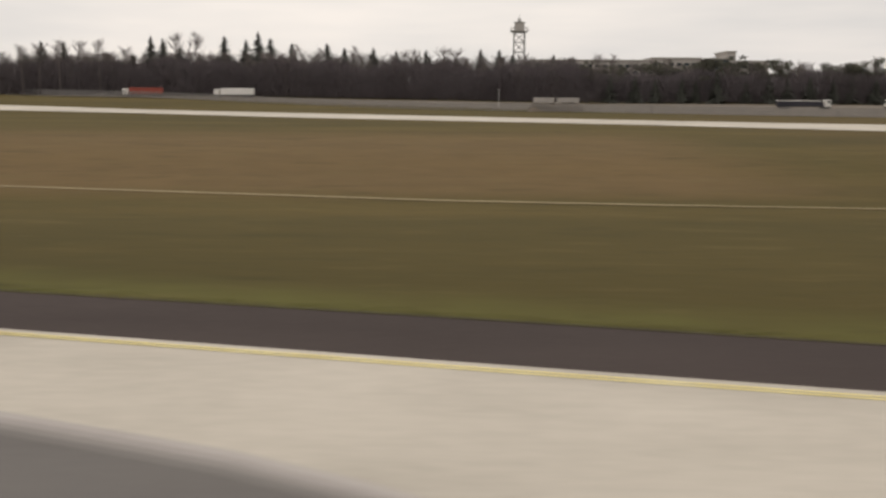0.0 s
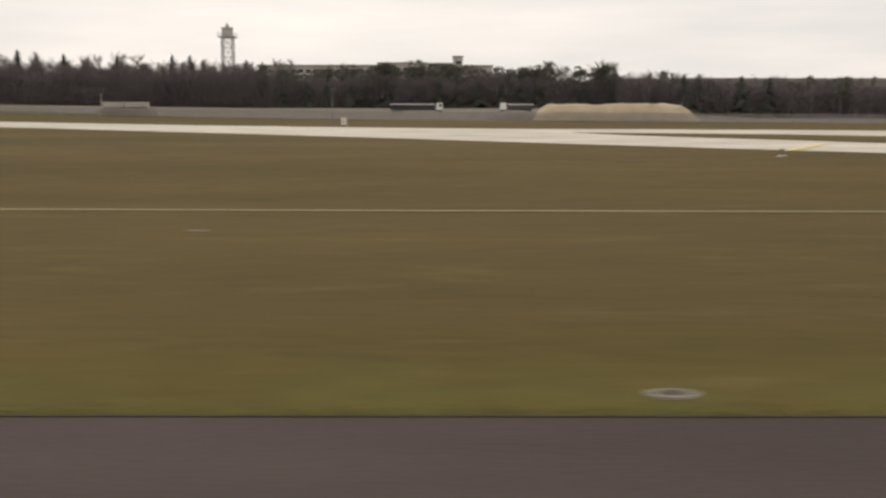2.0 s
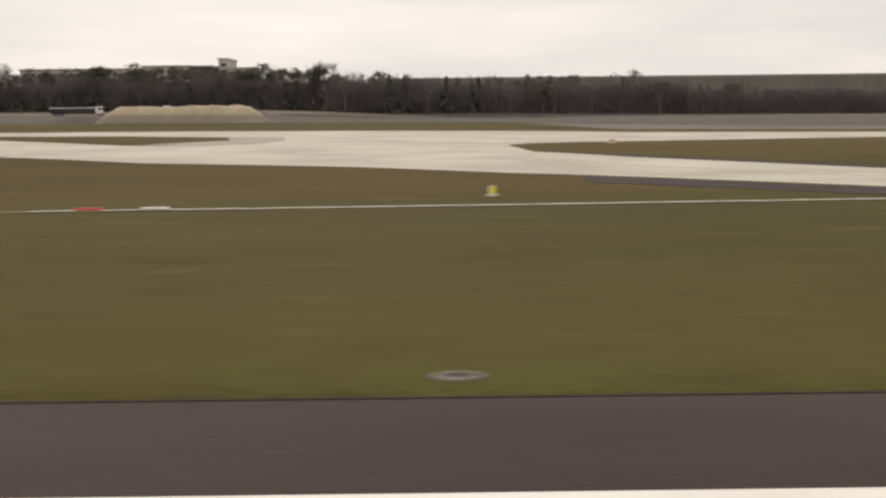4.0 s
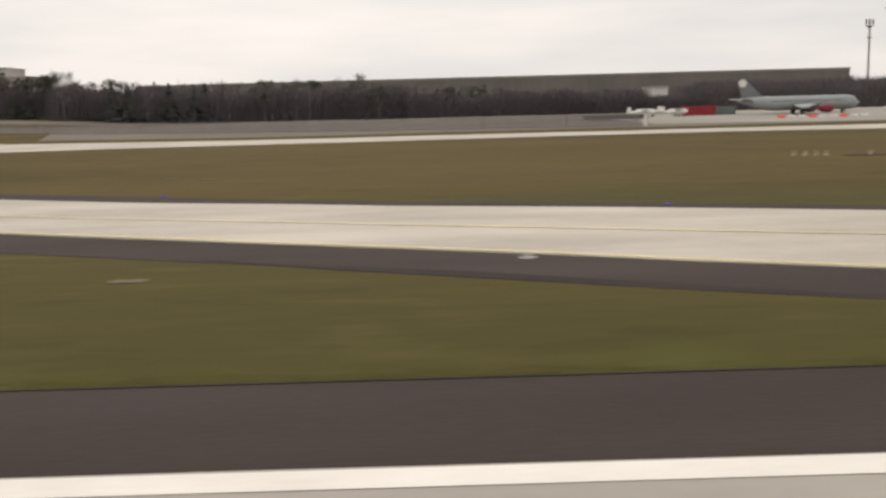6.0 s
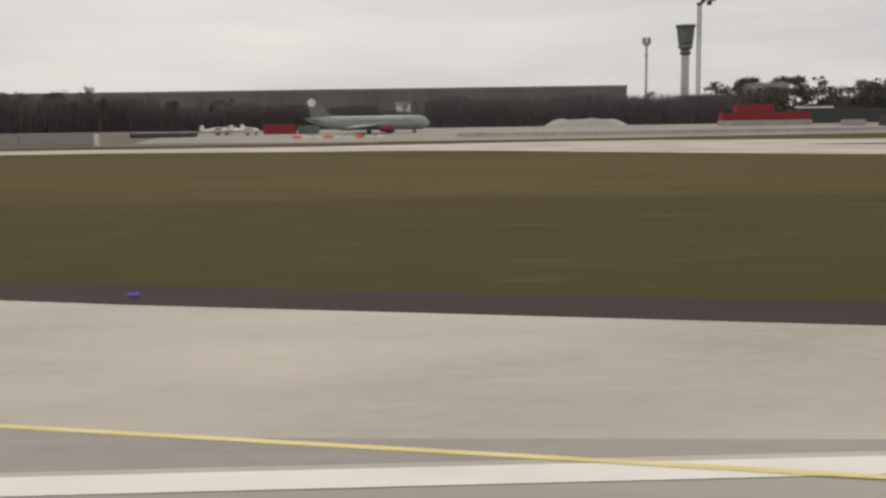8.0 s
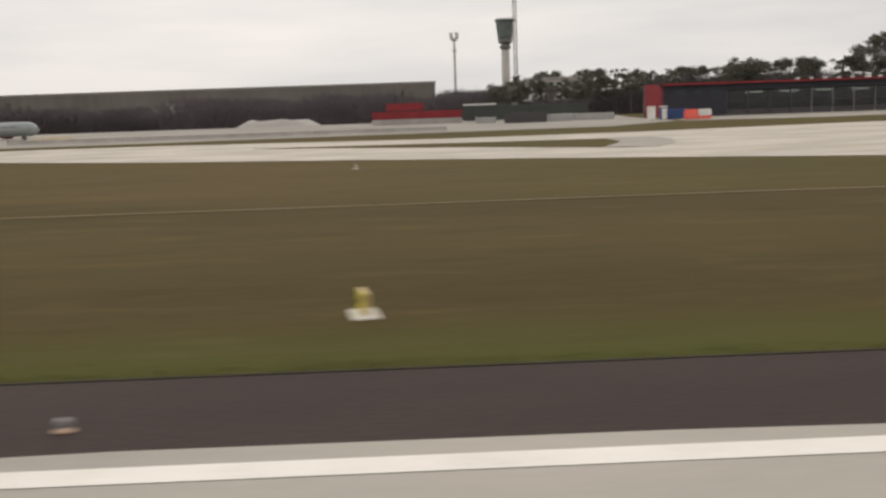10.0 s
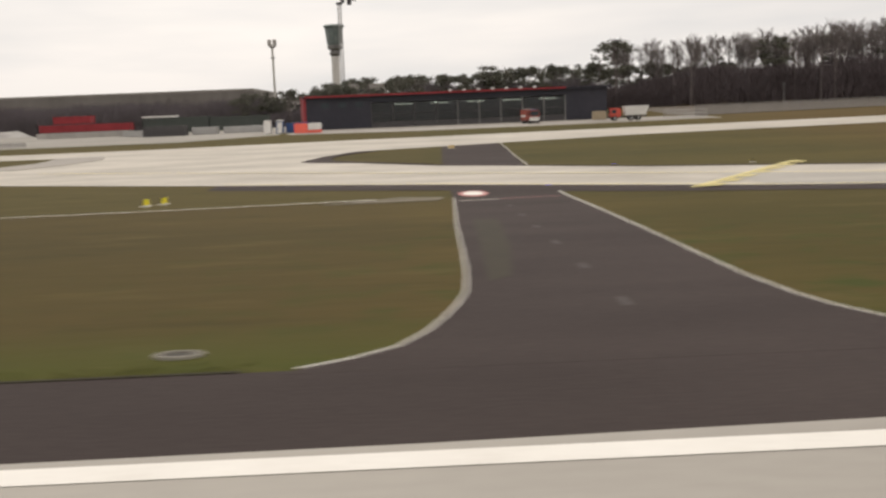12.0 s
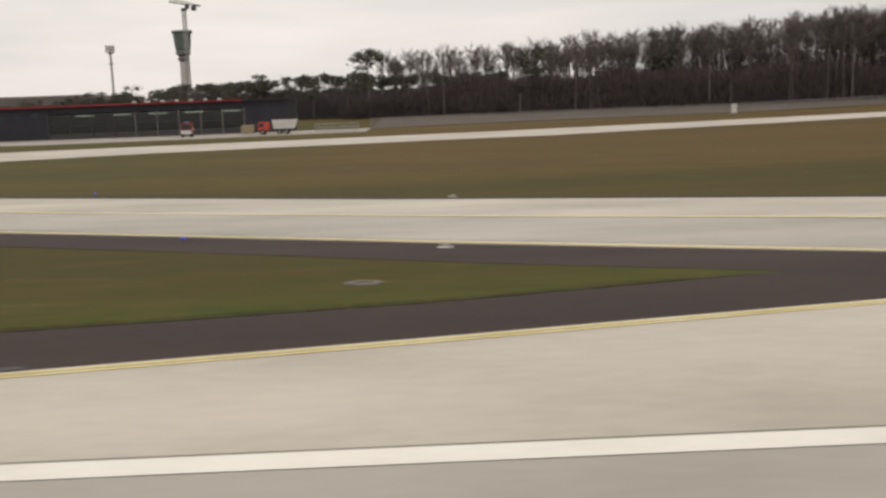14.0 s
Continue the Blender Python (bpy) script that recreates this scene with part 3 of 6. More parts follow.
# first exit, ending beside the start of the walk
LOW_0 = [(-200, 80), (-110, 35), (-80, 18.8), (-70, 14.4), (-64.6, 12.42), (-62.8, 11.74), (-61.15, 11.1), (-59.45, 10.22), (-57.5, 9)]
HIGH_0 = [(-200, 94), (-110, 41), (-85, 25), (-76, 20.9), (-67.3, 17.88), (-58.6, 15.86), (-51.7, 14.38), (-45.5, 13.1), (-39.1, 12.22), (-33.5, 11.5), (-25.1, 10.43), (-19.9, 10.0), (-6, 9)]
HIGH_0G = [(-200, 99), (-110, 45), (-85, 28.5), (-69.1, 21.7), (-58.7, 19.35), (-50.5, 17.35), (-47.1, 16.6), (-39.1, 15.4), (-32.2, 14.4), (-26.6, 13.55), (-20, 13.1), (-14.4, 12.65), (-2, 12.1)]
band("exit_shoulder", FLAT(8.8), HIGH_0G, ASPHALT, 0.016, -160, -3, "dark asphalt shoulder along a runway exit", rows=6)
band("runway_exit", LOW_0, HIGH_0, CONCRETE, 0.034, -160, -57.5, "pale concrete runway exit", rows=5)
band("runway_exit", FLAT(8.8), HIGH_0, CONCRETE, 0.034, -57.5, -6.2, "pale concrete runway exit", rows=4)

# the corner of the first exit fades in five strips from dark grey to pale concrete
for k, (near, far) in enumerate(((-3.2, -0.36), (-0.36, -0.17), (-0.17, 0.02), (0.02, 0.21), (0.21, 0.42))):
    band("grimy_corner", [(x, max(8.86, y)) for x, y in shift(LOW_0, near)], [(x, max(8.87, y)) for x, y in shift(LOW_0, far)], CORNER_TONES[k], 0.05, -74, -56.2, "soft-edged dark corner where asphalt meets the concrete exit", rows=2)

# dark ribbon for the soil gap, with the grass edge's shade in its colour
for line in ([(-2, 12.12), (172, 12.12)], [(262, 12.12), (327.5, 12.12)], [p for p in HIGH_0G if p[0] > -90], [(339.5, 12.1), (349.4, 12.6), (355.6, 13.2), (362, 13.75), (368, 14.6), (375.6, 15.65), (380, 16.4), (386.2, 18.05)]):
    ribbon("soil_edge", line, 0.07, EDGE_DARK, 0.09, "narrow dark strip of bare soil and painted shade where the grass meets asphalt")

# painted lines
for near, far in ((-0.30, 0.10), (-0.45, 0.27)):
    ribbon("taxiway_edge_line", shift([p for p in HIGH_0 if p[0] < -19] + [(-12, 9.43)], near), 0.08, YELLOW_PAINT, 0.078, "thin yellow painted taxiway edge line")
    ribbon("taxiway_edge_line", shift([p for p in LOW_1 if 94 < p[0] < 185], 0.1 + far), 0.09, YELLOW_PAINT, 0.078, "thin yellow painted taxiway edge line")
    ribbon("taxiway_edge_line", shift([p for p in LOW_2 if 317 < p[0] < 409], 0.05 + far), 0.09, YELLOW_PAINT, 0.078, "thin yellow painted taxiway edge line")
ribbon("taxiway_centre_line", [(94, 66), (118, 49.5), (140, 37.4), (154.5, 31), (170.6, 24), (180.6, 20.5), (186.2, 18.2), (193.9, 15.4), (201.6, 13.2), (207.5, 11.47), (222, 8), (245, 4)], 0.13, YELLOW_PAINT, 0.078, "thin yellow taxiway centre line")
ribbon("taxiway_centre_line", [(300, 76), (320, 66), (344, 52.2), (356.5, 46.0), (368.6, 39.4), (380.3, 33.0), (396, 25.5), (412, 17.5)], 0.22, YELLOW_PAINT, 0.078, "thin yellow taxiway centre line")
# fillet of the second exit, which the yellow edge line follows
FILLET = [(346.5, 9.2), (350.6, 9.9), (355.6, 10.45), (361.5, 10.9), (367.9, 11.65), (374, 12.5), (379.9, 13.55), (387.3, 15), (396, 17.4), (404, 20.4)]
FILLET_G = [(340, 12.05), (349.4, 12.55), (355.6, 13.15), (362, 13.7), (368, 14.55), (375.6, 15.6), (380, 16.35), (386.2, 18), (396, 21)]
band("exit_shoulder", EDGE, FILLET_G, ASPHALT, 0.02, 342, 396, "dark asphalt shoulder along a runway exit", rows=4)
band("runway_exit", FLAT(8.8), FILLET, CONCRETE, 0.03, 347, 404, "pale concrete fillet of a runway exit", rows=3)
for off in (-0.16, -0.33):
    ribbon("taxiway_edge_line", shift([p for p in FILLET if p[0] > 350], off), 0.09, YELLOW_PAINT, 0.078, "thin yellow painted taxiway edge line")
patch("worn_concrete", [(172, 25), (186.4, 21), (191, 18.6), (195.3, 17.2), (198.9, 15.6), (202.6, 13.6), (207.5, 11.6), (214, 9.9), (226, 8.95), (197.2, 8.95), (195.0, 10.0), (192.0, 11.8), (189.8, 13.1), (186.3, 15.2), (176.8, 19.4)], WORN, 0.05, "greyer worn wheel track on the concrete exit")

band("worn_concrete", shift(LOW_2, 0.8), [(344, 52.0), (356.5, 45.8), (368.6, 39.2), (380.3, 32.8), (396, 25.3)], WORN_HALF, 0.05, 346, 394, "greyer half of the concrete exit", rows=4)
patch("damp_stain", [(148, 24.3), (155, 21.2), (162.1, 17.2), (164.9, 16.6), (167.6, 15.7), (170.1, 14.75), (172.2, 13.6), (173.4, 12.6), (171.2, 13.05), (170.1, 13.55), (167.8, 14.4), (165.3, 15.3), (163.1, 16.2), (159, 18.2), (156, 19.8), (152, 21.9)], DAMP, 0.03, "dark damp stain on the asphalt beside the grass")

# service road with pale kerbs
ROAD_L = [(326.3, 12.0), (328.25, 12.18), (328.95, 12.6), (329.6, 13.2), (330.04, 14.1), (330.36, 15.2), (330.62, 16.3), (330.82, 17.5), (330.96, 20), (331.14, 30), (331.5, 42.5)]
ROAD_R = [(340.4, 12.0), (338.6, 12.22), (337.95, 12.58), (337.5, 13.16), (337.08, 13.95), (336.78, 14.85), (336.6, 15.85), (336.43, 18), (336.4, 22), (336.45, 31), (336.5, 44.2)]
patch("service_road", [(328.2, 11.9), *ROAD_L[1:], (331.5, 50.8), (336.5, 48.2), *ROAD_R[:0:-1], (338.4, 11.9)], ASPHALT, 0.024, "dark asphalt service road")
patch("service_road", [(331.6, 67), (337.1, 63.7), (337.9, 88), (337.7, 94), (332.2, 92.2)], ASPHALT, 0.026, "dark asphalt service road across a grass island")


def kerb(line, width=0.052):
    ob = ribbon("road_kerb", line, width, KERB, 0.075, "pale concrete kerb edging the service road")
    bm = bmesh.new()
    bm.from_mesh(ob.data)
    r = bmesh.ops.extrude_face_region(bm, geom=bm.faces[:])
    bmesh.ops.translate(bm, vec=(0, 0, -0.09), verts=[v for v in r["geom"] if isinstance(v, bmesh.types.BMVert)])
    bmesh.ops.recalc_face_normals(bm, faces=bm.faces[:])
    bm.to_mesh(ob.data)
    bm.free()


kerb(ROAD_L[1:])
kerb(ROAD_R[1:])
kerb([(337.3, 64.0), (338.0, 93.6)], 0.04)
patch("faded_road_patch", [(325.6, 41.6), (330.8, 41.9), (331.1, 43.6), (329, 44.4)], PAD_MAT, 0.03, "pale worn concrete corner beside the service road")
for k in range(6):
    y = 15.5 + 4.2 * k
    patch("worn_centre_dash", [(333.45, y), (333.6, y), (333.62, y + 0.8), (333.47, y + 0.8)], DASH, 0.04, "worn grey centre dash on the service road")
bm = bmesh.new()
bmesh.ops.create_circle(bm, cap_ends=True, segments=28, radius=1)
for v in bm.verts:
    v.co = (332.5 + v.co.x * 0.72, 44.6 + v.co.y * 1.5, terr(332.5, 44.6 + v.co.y * 1.5) + 0.045)
patch("tar_repair", [(331.35, 18.6), (331.85, 19.2), (332.3, 24), (332.6, 31.4), (331.75, 31.8), (331.6, 26)], EDGE_DARK, 0.034, "dark patch of road along the kerb")
tagged(part("road_roundel", bm, RED_PAINT), "stretched red painted roundel on the service road", kind="structure")
bm = bmesh.new()
bmesh.ops.create_circle(bm, cap_ends=True, segments=28, radius=1)
for v in bm.verts:
    v.co = (332.5 + v.co.x * 0.5, 44.6 + v.co.y * 1.0, terr(332.5, 44.6 + v.co.y * 1.0) + 0.055)
tagged(part("road_roundel_centre", bm, WHITE_PAINT), "white centre of the painted roundel", kind="structure")
ribbon("stop_line", [(331.7, 40.7), (333.4, 40.8)], 0.4, RUBBER, 0.045, "worn grey-white painted stop line")
ribbon("stop_line", [(333.5, 41.0), (336.1, 41.4)], 0.14, RED_PAINT, 0.045, "thin red painted stop line")

# hold-position bars across the exits
for (ax, ay), (bx, by) in (((342.9, 42.9), (353.5, 58.2)), ((44.9, 76.3), (51.5, 86.2))):
    for k, off in enumerate((-0.5, -0.17, 0.17, 0.5)):
        if k < 2:
            ribbon("hold_line", [(ax + off, ay), (bx + off, by)], 0.2, YELLOW_PAINT, 0.078, "solid yellow hold-position line")
        else:
            n = 7
            for j in range(n):
                p, q = (j + 0.1) / n, (j + 0.7) / n
                ribbon("hold_line", [(ax + off + (bx - ax) * p, ay + (by - ay) * p), (ax + off + (bx - ax) * q, ay + (by - ay) * q)], 0.2, YELLOW_PAINT, 0.078, "dashed yellow hold-position line")

# paths and channels in the grass
ribbon("trodden_path", [(-200, 70), (-120, 57), (-83, 50.4), (-59.4, 46), (-39.7, 44), (-20, 42.9), (-1.5, 41.8), (17, 41.2), (35.5, 40.9), (54, 40.4), (77, 41)], 0.55, PATH_DIRT, 0.03, "narrow straw-coloured track worn through the grass")
ribbon("trodden_path", [(250, 41.3), (271, 41), (290.5, 41.2), (298.4, 40.7)], 0.4, PATH_DIRT, 0.03, "narrow straw-coloured track worn through the grass")
ribbon("drain_channel", [(70, 40.9), (78, 41), (90.4, 41.5), (110, 42.5)], 0.36, KERB, 0.05, "pale concrete drain channel in the grass")
ribbon("drain_channel", [(298.4, 40.7), (306.5, 41.25)], 0.42, KERB, 0.06, "pale concrete drain channel in the grass")
ribbon("drain_channel", [(306.5, 41.25), (311, 41.6), (317.8, 42), (325, 43), (328, 43.3)], 0.24, KERB, 0.05, "pale concrete drain channel in the grass")

# grey fallow strip, road and pale building ground behind the taxiway
BEHIND = [(x, y + (42 if x < -40 else 34 if x < 100 else 7)) for x, y in HIGH_P if x < 216]
band("fallow_ground", BEHIND, [(-190, 262), (-100, 240), (240, 236)], GRAVEL, 0.02, -178, 212, "grey-brown fallow ground behind the fence", rows=10, step=8)
patch("construction_ground", [(182, 119), (205, 117), (236, 119), (268, 121), (300, 122), (311, 132), (310, 168), (280, 178), (262, 192), (238, 192), (215, 176), (178, 152)], APRON, 0.03, "pale bare construction ground")
patch("station_forecourt", [(312, 131), (330, 127.5), (352, 129), (372, 132), (372, 147.6), (312, 147.6)], RUBBER, 0.034, "grey asphalt forecourt of the fire station")
band("fallow_ground", [(372, 146), (404, 158), (433, 161), (476, 176), (560, 200)], [(372, 190), (420, 190), (560, 214)], GRAVEL, 0.02, 372, 560, "grey-brown fallow ground behind the fence", rows=5, step=8)


# ---------------------------------------------------------------- airfield furniture
def runway_light(x, y):
    ob = empty("runway_edge_light", x, y)
    part("base_plate", lathe(bmesh.new(), [(0.088, 0.0), (0.088, 0.014), (0.07, 0.026)], 14), LIGHT_BASE, ob, "pale orange base plate")
    part("stem", lathe(bmesh.new(), [(0.03, 0.035), (0.03, 0.09)], 8), STEEL, ob)
    part("housing", lathe(bmesh.new(), [(0.04, 0.09), (0.065, 0.1), (0.065, 0.115)], 12), STEEL, ob)
    part("lens", lathe(bmesh.new(), [(0.058, 0.115), (0.055, 0.14), (0.035, 0.16), (0.0, 0.168)], 12), STEEL, ob, "grey glass dome", True)
    return tagged(ob, "small runway edge light with orange base on the asphalt", "light", "runway edge lights")


LIGHT = runway_light(0.0, 9.96)
LIGHT.location.z += 0.012
for k in (1, 2, 3, 4, 5, 8, 9):
    copy_thing(LIGHT, pose(33.9 * k, 9.96, 0.012))


def taxi_light(x, y, lens, label):
    ob = empty("taxiway_edge_light", x, y)
    ob.location.z += 0.03
    part("base_plate", lathe(bmesh.new(), [(0.09, 0.0), (0.09, 0.02), (0.06, 0.03)], 12), DARK_STEEL, ob)
    part("stem", lathe(bmesh.new(), [(0.03, 0.03), (0.03, 0.05)], 8), DARK_STEEL, ob)
    part("lens", lathe(bmesh.new(), [(0.045, 0.05), (0.05, 0.065), (0.04, 0.085), (0.0, 0.092)], 12), lens, ob, "", True)
    return tagged(ob, label, "light", "taxiway edge lights")


UNLIT = taxi_light(352.4, 10.8, BLUE, "small unlit blue taxiway edge light on a stem")
copy_thing(UNLIT, pose(372.9, 13.15, terr(372.9, 13.15) + 0.03))
BLUE_1 = taxi_light(-48, 14.25, BLUE_LAMP, "small glowing blue taxiway edge light on a stem")
for x, y in ((-22.2, 10.88), (163.2, 36.4), (186.8, 27.0), (179.1, 11.3), (210.6, 19.3), (336.4, 47.0), (361.6, 52.7), (342.6, 61.2), (372.4, 28.3), (140.6, 47.2), (232, 15.5)):
    copy_thing(BLUE_1, pose(x, y, terr(x, y) + 0.03))
WHITE_1 = taxi_light(156.45, 23.1, WHITE, "small unlit pale taxiway light on a stem")
part("foot_slab", boxes((-0.16, 0.16, -0.12, 0.12, -0.02, 0.02), bevel=0.008), WHITE, WHITE_1, "white painted foot slab")
copy_thing(WHITE_1, pose(381, 43.6, terr(381, 43.6) + 0.03))
copy_thing(WHITE_1, pose(380.2, 24.0, terr(380.2, 24.0) + 0.03))


def flush_light(x, y):
    ob = empty("flush_runway_light", x, y, 0.02)
    part("rim", lathe(bmesh.new(), [(0.085, 0.0), (0.085, 0.012), (0.07, 0.016)], 16), DARK_STEEL, ob)
    part("lens", lathe(bmesh.new(), [(0.062, 0.016), (0.045, 0.02), (0.0, 0.022)], 12), PALE_WALL, ob)
    tagged(ob, "flush white runway light set in the asphalt shoulder", "light", "flush lights")


flush_light(338.97, 10.16)
flush_light(339.51, 10.16)


def manhole(x, y, r=0.37):
    """A round concrete shaft cover with a paler ring and a darker iron lid."""
    ob = empty("manhole", x, y)

    def flat(b):
        for v in b.verts:
            v.co.y *= 0.6
        return b
    part("collar", flat(lathe(bmesh.new(), [(r, -0.05), (r, 0.035), (r * 0.97, 0.05), (r * 0.76, 0.05), (r * 0.74, 0.02)], 26)), MANHOLE_RING, ob, "pale concrete ring")
    part("lid", flat(lathe(bmesh.new(), [(r * 0.73, 0.0), (r * 0.73, 0.02), (r * 0.6, 0.03), (0.0, 0.03)], 22)), LID_IRON, ob, "dark rusty iron lid")
    return tagged(ob, "round concrete manhole with iron lid in the grass", "manhole", "manholes in the grass")


MANHOLE = manhole(-14.9, 13.5)
for x, y in ((20.57, 13.08), (54.3, 12.75), (145.4, 13.15), (162.5, 12.3), (326.4, 13.17), (357.0, 15.92), (378.4, 18.7), (88, 13.1)):
    copy_thing(MANHOLE, pose(x, y, terr(x, y)))


def slab(x, y, w=0.8, d=0.42):
    ob = part("concrete_pad", boxes((-w / 2, w / 2, -d / 2, d / 2, -0.05, 0.03), bevel=0.012), PAD_MAT)
    ob.matrix_world = pose(x, y, terr(x, y))
    return tagged(ob, "small flat concrete pad in the grass", "pad", "concrete pads")


PAD = slab(-16.2, 34.0)
for x, y in ((8.5, 33.4), (42.4, 33.1), (66, 33.0), (138.2, 57.6), (140.5, 56.9), (147.0, 21.1), (374.4, 68.6), (367, 68.2), (54.4, 16.75), (55.7, 17.7), (296.7, 33.7)):
    copy_thing(PAD, pose(x, y, terr(x, y)))
for x, y in ((72.5, 41.0), (75.4, 41.0)):
    ob = part("channel_head", boxes((-0.6, 0.6, -0.15, 0.15, 0, 0.1), bevel=0.03), ORANGE if x < 74 else WHITE)
    ob.matrix_world = pose(x, y, terr(x, y) + 0.05)
    tagged(ob, "red warning block at the end of the drain channel" if x < 74 else "white marker block on the drain channel", "marker", "channel markers")


def letters(text, size, mat, parent, m):
    """Raised lettering in the built-in font, as a mesh part."""
    cu = bpy.data.curves.new("lettering", "FONT")
    cu.body, cu.size, cu.extrude, cu.align_x, cu.align_y = text, size, 0.004, "CENTER", "CENTER"
    tmp = bpy.data.objects.new("lettering_curve", cu)
    scene.collection.objects.link(tmp)
    bpy.context.view_layer.update()
    me = bpy.data.meshes.new_from_object(tmp.evaluated_get(bpy.context.evaluated_depsgraph_get()))
    bpy.data.objects.remove(tmp)
    me.materials.clear()
    me.materials.append(mat)
    ob = new("lettering", me)
    ob.parent, ob.matrix_local = parent, m
    return ob


def taxi_sign(x, y, turn, text, w=1.15, h=0.62, scale=1.0, back=SIGN_BACK, faded=False):
    """A box sign on two legs over a concrete slab; its yellow face looks along its own +x."""
    ob = empty("taxiway_sign", x, y, None, turn)
    s = scale
    part("slab", boxes((-0.34 * s, 0.34 * s, -0.62 * w * s, 0.62 * w * s, -0.03, 0.04), bevel=0.015), KERB, ob, "pale concrete base slab")
    for k in (-1, 1):
        part("leg", boxes((-0.035 * s, 0.035 * s, k * 0.38 * w * s - 0.035 * s, k * 0.38 * w * s + 0.035 * s, 0.04, 0.12 * s)), STEEL, ob)
    part("housing", boxes((-0.075 * s, 0.06 * s, -0.5 * w * s, 0.5 * w * s, 0.1 * s, (0.12 + h) * s), bevel=0.015), back, ob, "weathered metal housing")
    part("face", boxes((0.06 * s, 0.075 * s, -0.475 * w * s, 0.475 * w * s, 0.115 * s, (0.105 + h) * s)), FADED_SIGN if faded else YELLOW, ob, "faded pale sign face" if faded else "bright yellow sign face")
    if text:
        letters(text, 0.5 * h * s, BLACK, ob, Matrix.Translation((0.08 * s, 0, (0.11 + h / 2) * s)) @ pose(0, 0, 0, 90, 0, 90))
    return tagged(ob, "yellow taxiway sign with black lettering on a concrete slab" if text else "small faded airfield sign on a concrete slab" if faded else "small yellow airfield sign on a concrete slab", "sign", "taxiway signs")


taxi_sign(56.6, 15.92, -14, "P6 -", 1.0, 0.5, 0.72)
taxi_sign(342.7, 16.4, -14, "P7 -", 1.0, 0.5, 0.72)
taxi_sign(274.3, 15.9, 190, "P7 -", 1.0, 0.5, 0.72)
taxi_sign(42.4, 71.4, 140, "", 0.9, 0.6, 0.7, back=PAD_MAT)
taxi_sign(270.8, 68.0, 200, "", 0.8, 0.5, 0.5, back=WHITE, faded=True)
taxi_sign(316.9, 45.4, -14, "", 0.9, 0.5, 0.55, back=PAD_MAT)
taxi_sign(317.6, 46.0, -14, "", 0.9, 0.5, 0.55, back=PAD_MAT)
taxi_sign(90.4, 46.7, -30, "", 0.9, 0.6, 0.65, back=WHITE)
taxi_sign(350.8, 59.0, 130, "", 0.6, 0.5, 0.4, back=PAD_MAT)
for x, y in ((178.6, 64.3), (179.3, 64.2), (180.0, 64.1), (180.7, 64.0), (183.4, 63.4)):
    taxi_sign(x, y, -75, "", 0.55, 0.7, 0.34, faded=True)
patch("bare_soil", [(181.4, 62.9), (183.2, 62.7), (185.4, 62.8), (185.1, 63.5), (182.4, 63.7)], DAMP, 0.03, "small patch of dark bare soil in the grass")
taxi_sign(333.0, 88.3, 90, "", 1.2, 0.5, 0.5)
taxi_sign(102.8, 82.6, 90, "", 1.2, 0.5, 0.5)


def grate(x, y, turn):
    """A dark slotted gully grate in the edge of the concrete."""
    ob = empty("drain_grate", x, y, lay(x, y, 0.08), turn)
    part("pan", boxes((-0.2, 0.2, -0.09, 0.09, -0.02, 0.004)), BLACK, ob)
    for k in range(7):
        part("bar", boxes((-0.19 + k * 0.056, -0.165 + k * 0.056, -0.085, 0.085, 0.004, 0.015)), DARK_STEEL, ob)
    tagged(ob, "dark iron drain grate at the edge of the concrete", "drain", "drain grates")


grate(351.05, 9.92, 8)
grate(373.8, 12.56, 10)


# ---------------------------------------------------------------- fences and posts
def fence(points, height, spacing, label):
    """Posts and a sheet of fine upright wires between them."""
    ob = empty("perimeter_fence", 0, 0, 0)
    verts, faces = [], []

    def bar(x, y, z0, z1, w, ux, uy):
        i = len(verts)
        verts.extend(((x - ux * w, y - uy * w, z0), (x + ux * w, y + uy * w, z0), (x + ux * w, y + uy * w, z1), (x - ux * w, y - uy * w, z1)))
        faces.append((i, i + 1, i + 2, i + 3))
    posts = []
    for a, b in zip(points, points[1:]):
        d = math.dist(a, b)
        ux, uy = (b[0] - a[0]) / d, (b[1] - a[1]) / d
        for k in range(int(d / spacing)):
            posts.append((a[0] + ux * k * spacing, a[1] + uy * k * spacing))
        for k in range(int(d / 0.13)):
            x, y = a[0] + ux * k * 0.13, a[1] + uy * k * 0.13
            bar(x, y, terr(x, y) + 0.05, terr(x, y) + height, 0.034, ux, uy)
        for z in (0.1, height * 0.5, height):
            n = int(d / 4) + 1
            for k in range(n):
                p, q = k / n, (k + 1) / n
                x0, y0, x1, y1 = a[0] + (b[0] - a[0]) * p, a[1] + (b[1] - a[1]) * p, a[0] + (b[0] - a[0]) * q, a[1] + (b[1] - a[1]) * q
                i = len(verts)
                z0, z1 = terr(x0, y0) + z, terr(x1, y1) + z
                verts.extend(((x0, y0, z0 - 0.02), (x1, y1, z1 - 0.02), (x1, y1, z1 + 0.02), (x0, y0, z0 + 0.02)))
                faces.append((i, i + 1, i + 2, i + 3))
    mesh = raw("wire_mesh", verts, faces, WIRE, ob)
    mesh["kind"] = "stuff"
    me = mesh_of("post", boxes((-0.04, 0.04, -0.04, 0.04, 0, height + 0.1)), WIRE)
    for x, y in posts[:290]:
        p = new("post", me)
        p.parent, p.location = ob, (x, y, terr(x, y))
    return tagged(ob, label, "fence", kind="")


